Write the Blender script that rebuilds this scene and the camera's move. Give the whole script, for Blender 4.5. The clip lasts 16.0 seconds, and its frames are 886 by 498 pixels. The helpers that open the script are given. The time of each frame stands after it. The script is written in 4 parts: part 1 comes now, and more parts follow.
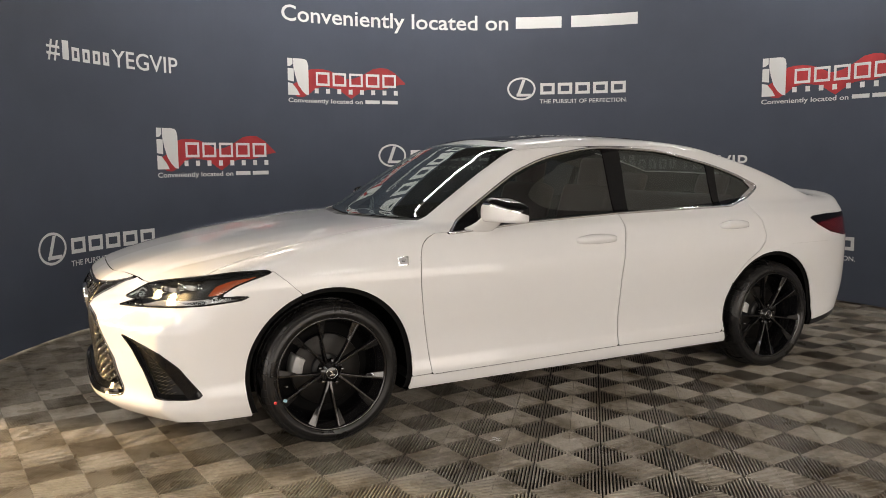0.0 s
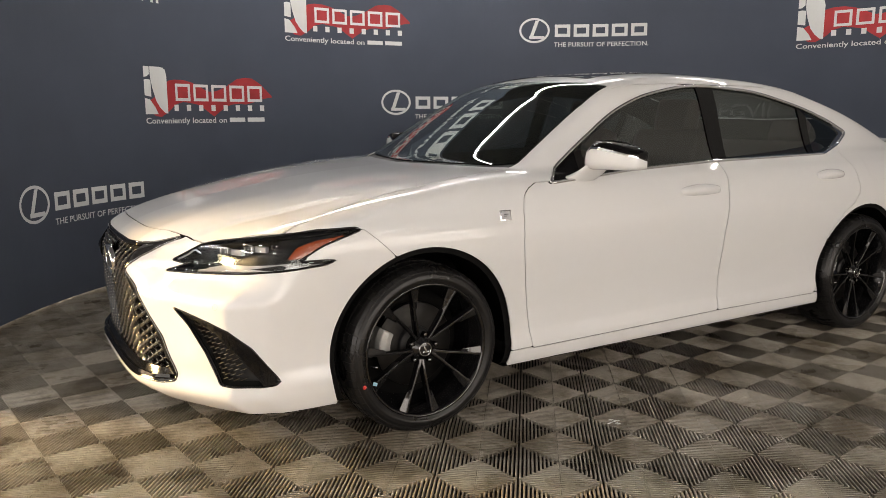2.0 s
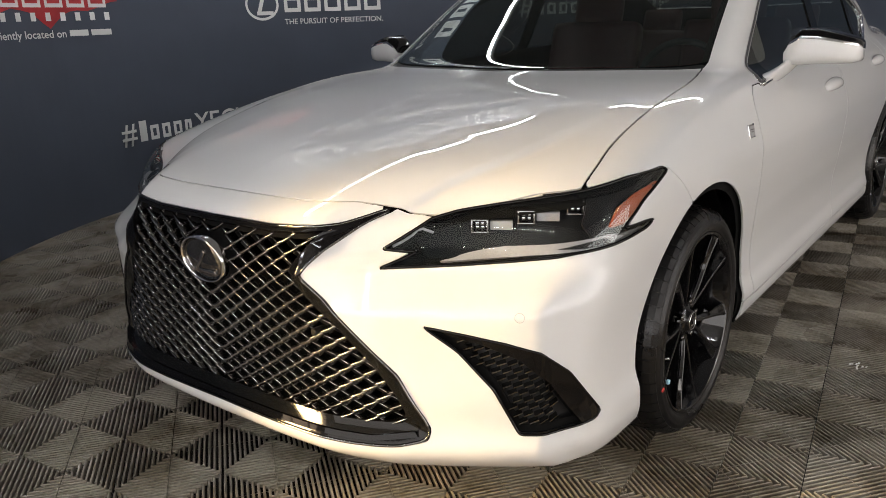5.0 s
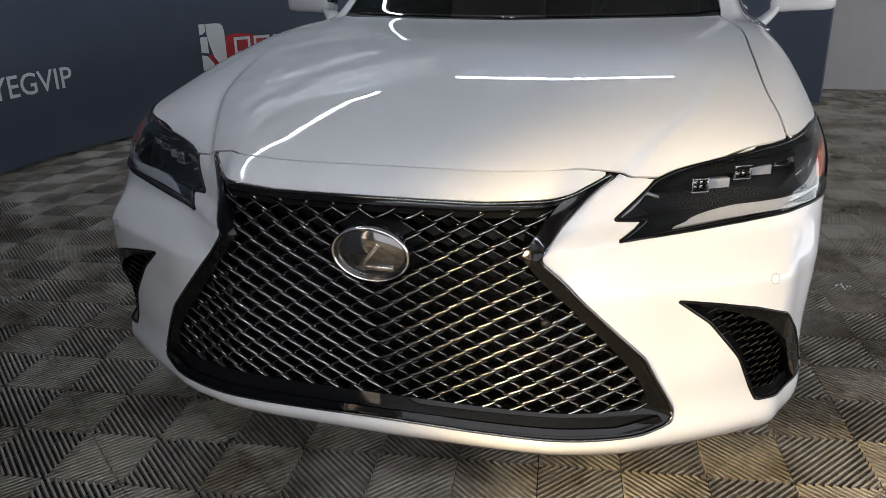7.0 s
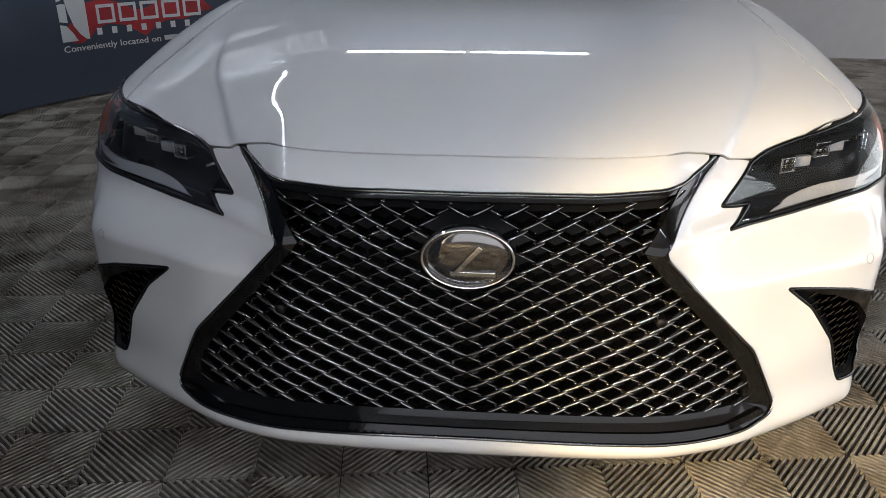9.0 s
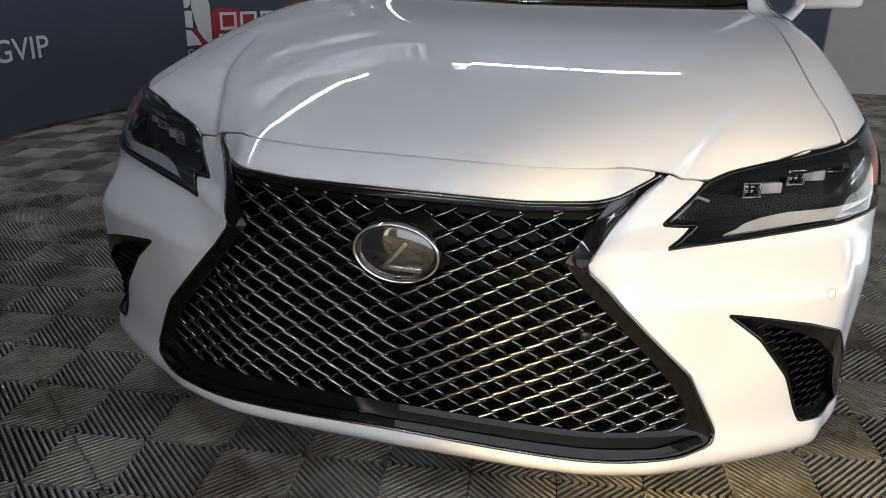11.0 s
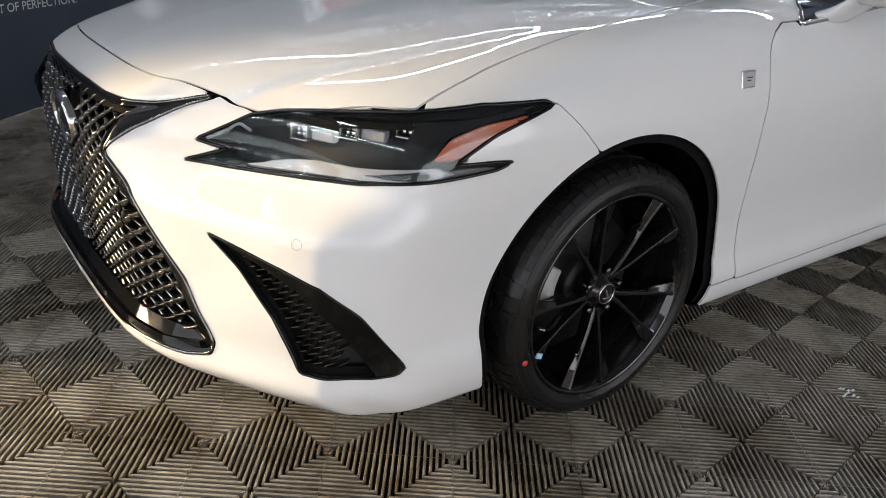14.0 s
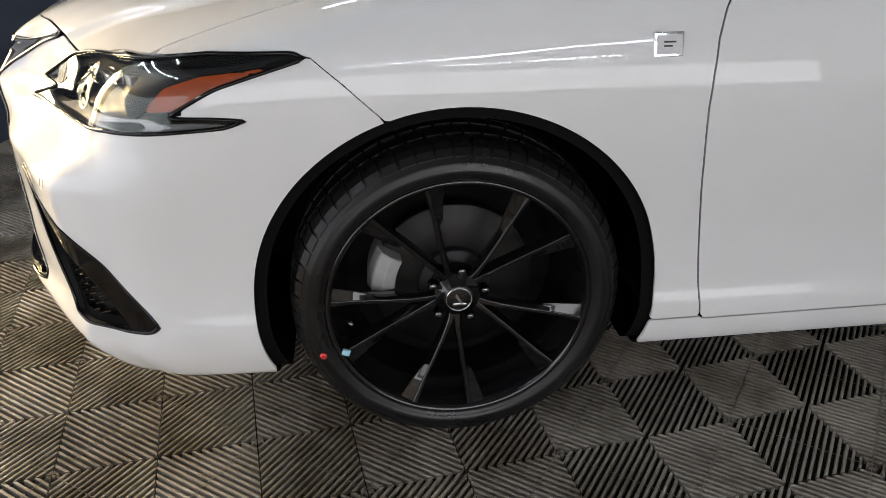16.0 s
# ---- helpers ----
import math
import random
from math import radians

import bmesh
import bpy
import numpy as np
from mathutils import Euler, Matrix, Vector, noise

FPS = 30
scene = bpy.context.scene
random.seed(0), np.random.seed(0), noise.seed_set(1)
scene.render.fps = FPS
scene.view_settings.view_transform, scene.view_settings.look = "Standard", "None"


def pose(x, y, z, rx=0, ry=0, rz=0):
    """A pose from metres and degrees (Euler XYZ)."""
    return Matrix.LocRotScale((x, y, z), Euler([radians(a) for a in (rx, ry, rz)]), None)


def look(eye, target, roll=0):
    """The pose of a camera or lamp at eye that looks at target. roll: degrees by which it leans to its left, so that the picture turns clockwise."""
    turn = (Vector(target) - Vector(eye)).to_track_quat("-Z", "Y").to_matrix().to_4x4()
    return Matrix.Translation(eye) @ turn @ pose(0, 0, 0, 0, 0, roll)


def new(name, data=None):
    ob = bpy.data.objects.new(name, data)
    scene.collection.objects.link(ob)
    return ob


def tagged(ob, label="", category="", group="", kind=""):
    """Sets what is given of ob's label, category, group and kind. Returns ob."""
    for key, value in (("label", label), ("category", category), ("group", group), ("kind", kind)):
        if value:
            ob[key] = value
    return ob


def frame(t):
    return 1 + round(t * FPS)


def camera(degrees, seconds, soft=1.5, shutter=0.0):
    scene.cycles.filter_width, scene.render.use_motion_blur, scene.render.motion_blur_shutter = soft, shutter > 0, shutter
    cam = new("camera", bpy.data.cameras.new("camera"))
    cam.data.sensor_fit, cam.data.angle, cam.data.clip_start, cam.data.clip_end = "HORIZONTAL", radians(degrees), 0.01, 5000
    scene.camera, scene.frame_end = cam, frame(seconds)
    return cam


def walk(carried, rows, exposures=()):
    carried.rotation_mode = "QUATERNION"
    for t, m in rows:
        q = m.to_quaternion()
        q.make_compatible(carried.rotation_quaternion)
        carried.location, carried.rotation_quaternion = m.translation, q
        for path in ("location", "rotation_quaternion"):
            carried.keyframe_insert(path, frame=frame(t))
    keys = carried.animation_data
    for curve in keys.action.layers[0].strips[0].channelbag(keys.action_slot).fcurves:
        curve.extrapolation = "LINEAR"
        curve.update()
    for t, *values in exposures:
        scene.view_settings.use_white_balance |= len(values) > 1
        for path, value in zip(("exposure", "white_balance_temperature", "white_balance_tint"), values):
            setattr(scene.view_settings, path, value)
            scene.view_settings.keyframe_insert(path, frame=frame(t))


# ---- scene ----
cam = camera(59.1, 16.0, .8)
METRES, EYE, TILT, LEAN, TURN = 7.29, 1.238, 0.0, 0.0, -27.1
PATH = [
    (0, (-1.104, -4.315, 1.325), (-0.22, -2.536, 1.091), -0.4),
    (0.5, (-1.112, -4.149, 1.278), (-0.231, -2.372, 1.019), -0.4),
    (1, (-1.241, -3.939, 1.266), (-0.334, -2.18, 0.982), -0.4),
    (1.5, (-1.34, -3.708, 1.241), (-0.391, -1.975, 0.93), -0.3),
    (2, (-1.446, -3.461, 1.237), (-0.432, -1.771, 0.895), -0.1),
    (2.5, (-1.602, -3.183, 1.227), (-0.506, -1.552, 0.854), -0.1),
    (3, (-1.709, -2.879, 1.213), (-0.54, -1.309, 0.803), -0.2),
    (3.5, (-1.818, -2.564, 1.208), (-0.566, -1.07, 0.758), -0.6),
    (4, (-1.973, -2.237, 1.203), (-0.627, -0.84, 0.716), -1.0),
    (4.2, (-2.014, -2.107, 1.198), (-0.634, -0.749, 0.697), -1.2),
    (6.3, (-2.249, -0.915, 1.211), (-0.524, -0.156, 0.544), -1.8),
    (6.5, (-2.297, -0.804, 1.204), (-0.541, -0.124, 0.531), -1.4),
    (7, (-2.369, -0.57, 1.196), (-0.572, -0.028, 0.505), -1.2),
    (7.5, (-2.327, -0.364, 1.188), (-0.506, 0.052, 0.473), -1.0),
    (8, (-2.289, -0.23, 1.184), (-0.451, 0.045, 0.446), -0.5),
    (8.5, (-2.28, -0.093, 1.185), (-0.436, 0.076, 0.429), -0.1),
    (8.7, (-2.27, -0.05, 1.188), (-0.427, 0.087, 0.422), 0.1),
    (10.8, (-2.251, -0.347, 1.173), (-0.436, 0.063, 0.442), 1.3),
    (11, (-2.267, -0.421, 1.171), (-0.462, 0.048, 0.45), 1.5),
    (11.5, (-2.307, -0.656, 1.173), (-0.535, -0.048, 0.472), 1.9),
    (12, (-2.226, -0.939, 1.164), (-0.498, -0.212, 0.467), 2.6),
    (12.5, (-2.045, -1.236, 1.168), (-0.394, -0.372, 0.443), 3.5),
    (13, (-1.842, -1.5, 1.186), (-0.319, -0.44, 0.442), 3.9),
    (13.5, (-1.648, -1.808, 1.186), (-0.305, -0.545, 0.408), 4.3),
    (14, (-1.36, -2.004, 1.18), (-0.244, -0.559, 0.364), 4.3),
    (14.5, (-1.057, -2.147, 1.18), (-0.186, -0.558, 0.335), 3.8),
    (15, (-0.752, -2.259, 1.176), (-0.106, -0.579, 0.304), 3.0),
    (15.5, (-0.467, -2.249, 1.156), (-0.034, -0.514, 0.26), 1.8),
    (16, (-0.188, -2.235, 1.144), (0.032, -0.474, 0.222), 0.1),
]
walk(cam, [(t, look(eye, target, roll)) for t, eye, target, roll in PATH],
     [(0, .16, 8050, 20), (4, .06, 8000, 20), (6.5, -.14, 6550, 18), (12, -.17, 6550, 18), (16, -.17, 6700, 17)])

# ---- world and light ----
world = bpy.data.worlds.new("world")
scene.world = world
world.use_nodes = True
world.node_tree.nodes["Background"].inputs["Color"].default_value = (.5, .55, .65, 1)
world.node_tree.nodes["Background"].inputs["Strength"].default_value = .02
CEIL, ROOM = 3.6, 5.6


def area_lamp(name, place, target, sx, sy, watts, colour, spread=180):
    d = bpy.data.lights.new(name, "AREA")
    d.shape, d.size, d.size_y, d.energy, d.color, d.spread = "RECTANGLE", sx, sy, watts, colour, radians(spread)
    ob = new(name, d)
    ob.matrix_world = look(place, target)
    return ob


# warm low daylight through the glazed door in the west wall, past the open end of the backdrop
area_lamp("door_daylight", (-4.1, 1.95, 1.45), (-1.0, -2.1, 0), .55, 1.7, 94, (1.0, .77, .37), 66)
# soft fill lamp added behind the camera to brighten the car's side
area_lamp("south_fill", (.7, -8.85, 1.4), (.7, 0, 1.4), 9.8, 2.7, 190, (.92, .97, 1.0))

# cool fill lamp added at the west wall to lift the car's dim right front
area_lamp("west_fill", (-4.12, -3.0, 1.05), (0, -3.0, 1.05), 7.6, 1.9, 39, (.84, .93, 1.0))

# ---- materials ----
def material(name, colour, rough=.5, metal=0.0, coat=0.0, grain=0.0, scale=40.0, relief=0.0, spots=0.0, ior=1.45):
    """Principled material with two scales of variation in colour and a fine relief."""
    m = bpy.data.materials.new(name)
    m.use_nodes = True
    nt = m.node_tree
    b = nt.nodes["Principled BSDF"]
    b.inputs["Base Color"].default_value = (*colour, 1)
    b.inputs["Roughness"].default_value = rough
    b.inputs["Metallic"].default_value = metal
    b.inputs["Coat Weight"].default_value = coat
    b.inputs["Coat Roughness"].default_value = .03
    b.inputs["IOR"].default_value = ior
    if grain or relief or spots:
        tc = nt.nodes.new("ShaderNodeNewGeometry")
        n1 = nt.nodes.new("ShaderNodeTexNoise")
        n1.inputs["Scale"].default_value, n1.inputs["Detail"].default_value = scale, 6
        n2 = nt.nodes.new("ShaderNodeTexNoise")
        n2.inputs["Scale"].default_value, n2.inputs["Detail"].default_value = scale / 14, 3
        for n in (n1, n2):
            nt.links.new(tc.outputs["Position"], n.inputs["Vector"])
        if grain:
            mix = nt.nodes.new("ShaderNodeMix")
            mix.data_type = "FLOAT"
            mix.inputs[0].default_value = .5
            nt.links.new(n1.outputs["Fac"], mix.inputs[2])
            nt.links.new(n2.outputs["Fac"], mix.inputs[3])
            ramp = nt.nodes.new("ShaderNodeValToRGB")
            ramp.color_ramp.elements[0].position, ramp.color_ramp.elements[1].position = .3, .7
            ramp.color_ramp.elements[0].color = (*[c * (1 - grain) for c in colour], 1)
            ramp.color_ramp.elements[1].color = (*[min(1, c * (1 + grain)) for c in colour], 1)
            nt.links.new(mix.outputs[0], ramp.inputs["Fac"])
            nt.links.new(ramp.outputs["Color"], b.inputs["Base Color"])
        if spots:
            mr = nt.nodes.new("ShaderNodeMapRange")
            mr.inputs[1].default_value, mr.inputs[2].default_value = .35, .65
            mr.inputs[3].default_value, mr.inputs[4].default_value = max(.02, rough - spots), min(1, rough + spots)
            nt.links.new(n2.outputs["Fac"], mr.inputs[0])
            nt.links.new(mr.outputs[0], b.inputs["Roughness"])
        if relief:
            bp = nt.nodes.new("ShaderNodeBump")
            bp.inputs["Strength"].default_value, bp.inputs["Distance"].default_value = .6, relief
            nt.links.new(n1.outputs["Fac"], bp.inputs["Height"])
            nt.links.new(bp.outputs["Normal"], b.inputs["Normal"])
    return m


def glass(name, tint, rough=0.0, mirror=.08):
    """Thin tinted pane: lets light through by its tint, with a gloss that grows at a grazing view."""
    m = bpy.data.materials.new(name)
    m.use_nodes = True
    nt = m.node_tree
    nt.nodes.remove(nt.nodes["Principled BSDF"])
    out = nt.nodes["Material Output"]
    tr = nt.nodes.new("ShaderNodeBsdfTransparent")
    tr.inputs["Color"].default_value = (*tint, 1)
    gl = nt.nodes.new("ShaderNodeBsdfGlossy")
    gl.inputs["Roughness"].default_value = rough
    gl.inputs["Color"].default_value = (.86, .93, .90, 1)
    lw = nt.nodes.new("ShaderNodeLayerWeight")
    lw.inputs["Blend"].default_value = .5
    power = nt.nodes.new("ShaderNodeMath")
    power.operation = "POWER"
    power.inputs[1].default_value = 4.0
    fr = nt.nodes.new("ShaderNodeMapRange")
    fr.inputs[3].default_value, fr.inputs[4].default_value = mirror, .95
    nt.links.new(lw.outputs["Facing"], power.inputs[0])
    nt.links.new(power.outputs[0], fr.inputs[0])
    mx = nt.nodes.new("ShaderNodeMixShader")
    nt.links.new(fr.outputs[0], mx.inputs[0])
    nt.links.new(tr.outputs[0], mx.inputs[1])
    nt.links.new(gl.outputs[0], mx.inputs[2])
    nt.links.new(mx.outputs[0], out.inputs["Surface"])
    return m


def glow(name, colour, strength):
    m = bpy.data.materials.new(name)
    m.use_nodes = True
    b = m.node_tree.nodes["Principled BSDF"]
    b.inputs["Base Color"].default_value = (*colour, 1)
    b.inputs["Emission Color"].default_value = (*colour, 1)
    b.inputs["Emission Strength"].default_value = strength
    return m


paint = material("white_pearl_paint", (.68, .68, .672), .6, 0, 1.0, .012, 300, 0, .04)
gloss_black = material("gloss_black_plastic", (.004, .004, .0045), .05, 0, 0, 0, 60, 0, .02)
dark_plastic = material("dark_plastic", (.012, .012, .013), .5, 0, 0, .2, 120, .0004, .1)
liner_mat = material("black_liner", (.004, .004, .004), .8)
lamp_inner = material("lamp_inner", (.012, .012, .013), .32, 0, 0, 0, 60, 0, .05)
chrome = material("chrome", (.75, .75, .76), .08, 1.0)
dark_chrome = material("dark_chrome", (.16, .155, .15), .13, 1.0)
mesh_metal = material("dark_mesh_metal", (.25, .244, .238), .2, 1.0)
emblem_metal = material("emblem_metal", (.5, .49, .48), .2, 1.0)
frame_metal = material("gloss_black_frame", (.006, .006, .006), .07, 0, 0, 0, 60, 0, .03)
rubber = material("tyre_rubber", (.010, .0097, .0097), .34, 0, 0, .25, 90, .0006, .12)
rim_black = material("gloss_black_rim", (.006, .006, .0065), .06, 0, 0, 0, 60, 0, .03)
steel_bright = material("bright_steel", (.38, .38, .38), .22, 1.0, 0, .08, 80)
steel = material("brake_steel", (.03, .029, .028), .5, 1.0, 0, .15, 60)
caliper_mat = material("caliper_silver", (.42, .42, .41), .35, .1, 0, .15, 50)
window_glass = glass("window_glass", (.36, .41, .40), 0, .14)
screen_glass = glass("windscreen_glass", (.50, .55, .54), 0, .10)
lamp_glass = glass("lamp_lens", (.92, .93, .94), 0, .055)
amber = material("amber_reflector", (.33, .05, .004), .3, 0, 0, .2, 400, .0006)
red_lens = material("red_lens", (.10, .004, .006), .12, 0, 1.0, .2, 200)
lamp_silver = material("lamp_silver", (.38, .38, .39), .22, .0, .6, .1, 150)
lamp_grey = material("lamp_grey", (.16, .16, .165), .25, .1, .3, .1, 150)
red_leather = material("red_leather", (.05, .007, .008), .45, 0, .1, .2, 90, .0006)
black_trim = material("interior_black", (.014, .014, .015), .6, 0, 0, .2, 90, .0005)
tile_mat = material("floor_tile_plastic", (.305, .276, .232), .36, 0, 0, .22, 60, .0005, .12)
nt = tile_mat.node_tree
bsdf = nt.nodes["Principled BSDF"]
clean = bsdf.inputs["Base Color"].links[0].from_socket
geo = nt.nodes.new("ShaderNodeNewGeometry")
dirt = nt.nodes.new("ShaderNodeTexNoise")
dirt.inputs["Scale"].default_value, dirt.inputs["Detail"].default_value, dirt.inputs["Roughness"].default_value = 2.6, 9, .68
nt.links.new(geo.outputs["Position"], dirt.inputs["Vector"])
dirt_ramp = nt.nodes.new("ShaderNodeValToRGB")
dirt_ramp.color_ramp.elements[0].position, dirt_ramp.color_ramp.elements[0].color = .40, (.42, .38, .33, 1)
dirt_ramp.color_ramp.elements[1].position, dirt_ramp.color_ramp.elements[1].color = .56, (1, 1, 1, 1)
nt.links.new(dirt.outputs["Fac"], dirt_ramp.inputs["Fac"])
info = nt.nodes.new("ShaderNodeObjectInfo")
shade = nt.nodes.new("ShaderNodeMapRange")
shade.inputs[3].default_value, shade.inputs[4].default_value = .86, 1.1
nt.links.new(info.outputs["Random"], shade.inputs[0])
m1 = nt.nodes.new("ShaderNodeMix")
m1.data_type, m1.blend_type = "RGBA", "MULTIPLY"
m1.inputs[0].default_value = 1
nt.links.new(clean, m1.inputs[6]), nt.links.new(dirt_ramp.outputs["Color"], m1.inputs[7])
m2 = nt.nodes.new("ShaderNodeMix")
m2.data_type, m2.blend_type = "RGBA", "MULTIPLY"
m2.inputs[0].default_value = 1
nt.links.new(m1.outputs[2], m2.inputs[6]), nt.links.new(shade.outputs[0], m2.inputs[7])
nt.links.new(m2.outputs[2], bsdf.inputs["Base Color"])
liner_mat.node_tree.nodes["Principled BSDF"].inputs["Specular IOR Level"].default_value = .1
paint.node_tree.nodes["Principled BSDF"].inputs["Coat Roughness"].default_value = .008
for m, level in ((paint, .15), (gloss_black, .36), (lamp_inner, .15), (frame_metal, .32)):
    m.node_tree.nodes["Principled BSDF"].inputs["Specular IOR Level"].default_value = level
rim_black.node_tree.nodes["Principled BSDF"].inputs["Specular IOR Level"].default_value = .85
rubber.node_tree.nodes["Principled BSDF"].inputs["Specular IOR Level"].default_value = .42
under_mat = material("floor_below_tiles", (.02, .017, .014), .9, 0, 0, .3, 20)
banner_mat = material("navy_banner_print", (.060, .074, .103), .7, 0, 0, .10, 3, .0003, .08)
print_white = material("white_print", (.74, .75, .74), .5, 0, 0, .03, 60)
print_red = material("red_print", (.46, .035, .04), .5, 0, 0, .35, 9)
wall_grey = material("grey_wall_paint", (.42, .41, .40), .7, 0, 0, .06, 8, .0008)
wall_white = material("white_wall_paint", (.74, .73, .71), .7, 0, 0, .05, 8, .0008)
ceiling_mat = material("grey_ceiling", (.16, .16, .165), .8, 0, 0, .1, 4)
alu = material("aluminium", (.55, .55, .55), .35, 1.0, 0, .1, 60)
tube_glow = glow("tube_light", (.79, .91, 1.0), 70)
# weak glow for the two added fill sheets, south and west
fill_glow = glow("fill_pane", (.92, .97, 1.0), 1.0)
day_glow = glow("daylight_pane", (1.0, .86, .66), 4.0)
sticker = material("blue_sticker", (.35, .62, .75), .5)
red_dot = material("red_dot", (.65, .05, .04), .5)


# ---- mesh helpers ----
def mesh(name, verts, faces, mat, smooth=True):
    me = bpy.data.meshes.new(name)
    me.from_pydata([tuple(v) for v in verts], [], [tuple(int(i) for i in f) for f in faces])
    me.materials.append(mat)
    if smooth:
        me.polygons.foreach_set("use_smooth", [True] * len(me.polygons))
    me.update()
    return me


def place_part(name, me, parent, label="", m=None):
    ob = new(name, me)
    ob.parent = parent
    if m is not None:
        ob.matrix_basis = m
    return tagged(ob, label)


def part(name, bm, mat, parent, label="", smooth=True, m=None):
    """Links a bmesh as one mesh object under a thing or a part."""
    me = bpy.data.meshes.new(name)
    bm.to_mesh(me)
    bm.free()
    me.materials.append(mat)
    me.polygons.foreach_set("use_smooth", [smooth] * len(me.polygons))
    return place_part(name, me, parent, label, m)


def thing(name, label, category, group="", kind=""):
    ob = new(name)
    ob.empty_display_size = .1
    return tagged(ob, label, category, group, kind)


def add_box(bm, x0, x1, y0, y1, z0, z1, bevel=0.0, m=None):
    r = bmesh.ops.create_cube(bm, size=1)
    vs = r["verts"]
    for v in vs:
        v.co = Vector(((x0 + x1) / 2 + v.co.x * (x1 - x0), (y0 + y1) / 2 + v.co.y * (y1 - y0), (z0 + z1) / 2 + v.co.z * (z1 - z0)))
    if bevel:
        es = list({e for v in vs for e in v.link_edges})
        r = bmesh.ops.bevel(bm, geom=es, offset=bevel, segments=2, profile=.6, affect="EDGES", clamp_overlap=True)
        vs = list({v for f in r["faces"] for v in f.verts} | {v for v in vs if v.is_valid})
    if m is not None:
        bmesh.ops.transform(bm, matrix=m, verts=vs)
    return vs


def lathe(profile, n=96):
    """Turns (radius, y) points round the y axis: verts and faces."""
    v, f = [], []
    k = len(profile)
    for i in range(n):
        a = 2 * math.pi * i / n
        for r, y in profile:
            v.append((r * math.cos(a), y, r * math.sin(a)))
    for i in range(n):
        j = (i + 1) % n
        for p in range(k - 1):
            f.append((i * k + p, i * k + p + 1, j * k + p + 1, j * k + p))
    return v, f


def tube(points, radius, n=8, closed=False):
    """A round bar along points."""
    pts = [Vector(p) for p in points]
    v, f = [], []
    cnt = len(pts)
    up = Vector((0, 0, 1))
    for i, p in enumerate(pts):
        a = pts[(i - 1) % cnt] if (closed or i) else p
        b = pts[(i + 1) % cnt] if (closed or i < cnt - 1) else p
        d = (b - a).normalized()
        s = d.cross(up if abs(d.z) < .95 else Vector((1, 0, 0))).normalized()
        t = s.cross(d)
        for j in range(n):
            w = 2 * math.pi * j / n
            v.append(p + radius * (math.cos(w) * s + math.sin(w) * t))
    for i in range(cnt if closed else cnt - 1):
        k = (i + 1) % cnt
        for j in range(n):
            f.append((i * n + j, i * n + (j + 1) % n, k * n + (j + 1) % n, k * n + j))
    if not closed:
        f += [tuple(range(n))[::-1], tuple(range((cnt - 1) * n, cnt * n))]
    return v, f

# ---- car shape: one smooth surface, later cut into panels ----
def curve(*pts):
    """A smooth curve through (x, y) points that does not overshoot."""
    px, py = np.array(pts, float).T
    h = np.diff(px)
    d = np.diff(py) / h
    m = np.zeros(len(px))
    m[0], m[-1] = d[0], d[-1]
    for i in range(1, len(px) - 1):
        if d[i - 1] * d[i] > 0:
            w1, w2 = 2 * h[i] + h[i - 1], h[i] + 2 * h[i - 1]
            m[i] = (w1 + w2) / (w1 / d[i - 1] + w2 / d[i])

    def f(x):
        x = np.clip(np.asarray(x, float), px[0], px[-1])
        i = np.clip(np.searchsorted(px, x) - 1, 0, len(px) - 2)
        t = (x - px[i]) / h[i]
        return ((1 + 2 * t) * (1 - t) ** 2 * py[i] + t * (1 - t) ** 2 * h[i] * m[i]
                + t * t * (3 - 2 * t) * py[i + 1] + t * t * (t - 1) * h[i] * m[i + 1])
    return f


def smax(a, b, k):
    return (a + b + np.sqrt((a - b) ** 2 + k * k)) / 2


def smin(a, b, k):
    return (a + b - np.sqrt((a - b) ** 2 + k * k)) / 2


def bump(x, mid, width):
    return np.exp(-((x - mid) / width) ** 2)


side_w = curve((.10, .875), (.18, .905), (.245, .921), (.28, .922), (.34, .908), (.42, .905), (.55, .917), (.68, .931), (.75, .9335), (.79, .929),
               (.83, .917), (.87, .901), (.91, .883), (.95, .858), (1.0, .81), (1.1, .74))
side_taper = curve((-1, .02), (-.3, .008), (.2, 0), (2.9, 0), (3.3, .012), (3.6, .045), (3.95, .12))
front_c = curve((.15, -.90), (.2, -.945), (.26, -.975), (.35, -.985), (.5, -1.0), (.66, -1.005), (.72, -.985), (.78, -.945), (.84, -.86), (.9, -.7))
front_g = curve((0, 0), (.2, .003), (.35, .012), (.5, .052), (.6, .105), (.7, .165), (.8, .234), (.828, .256), (.855, .31), (.9, .40), (.94, .60), (1.0, 1.2))
front_h = curve((0, 0), (.2, .003), (.33, .012), (.4, .062), (.48, .135), (.55, .19), (.65, .25), (.75, .308), (.83, .36), (.89, .43), (.94, .62), (1.0, 1.2))
rear_c = curve((.15, 3.80), (.3, 3.90), (.5, 3.96), (.75, 3.975), (.9, 3.95), (1.03, 3.90), (1.12, 3.87))
rear_g = curve((0, 0), (.3, .02), (.5, .065), (.65, .14), (.75, .22), (.82, .30), (.88, .43), (.93, .68), (1.0, 1.4))
hood_c = curve((-1.05, .66), (-.98, .735), (-.94, .772), (-.9, .793), (-.8, .828), (-.6, .879), (-.3, .933), (0, .972), (.3, .994), (.5, 1.003),
               (1.0, 1.0), (2.0, 1.03), (3.0, 1.07), (3.4, 1.075), (3.6, 1.075), (3.75, 1.088), (3.9, 1.085), (4.0, 1.06))
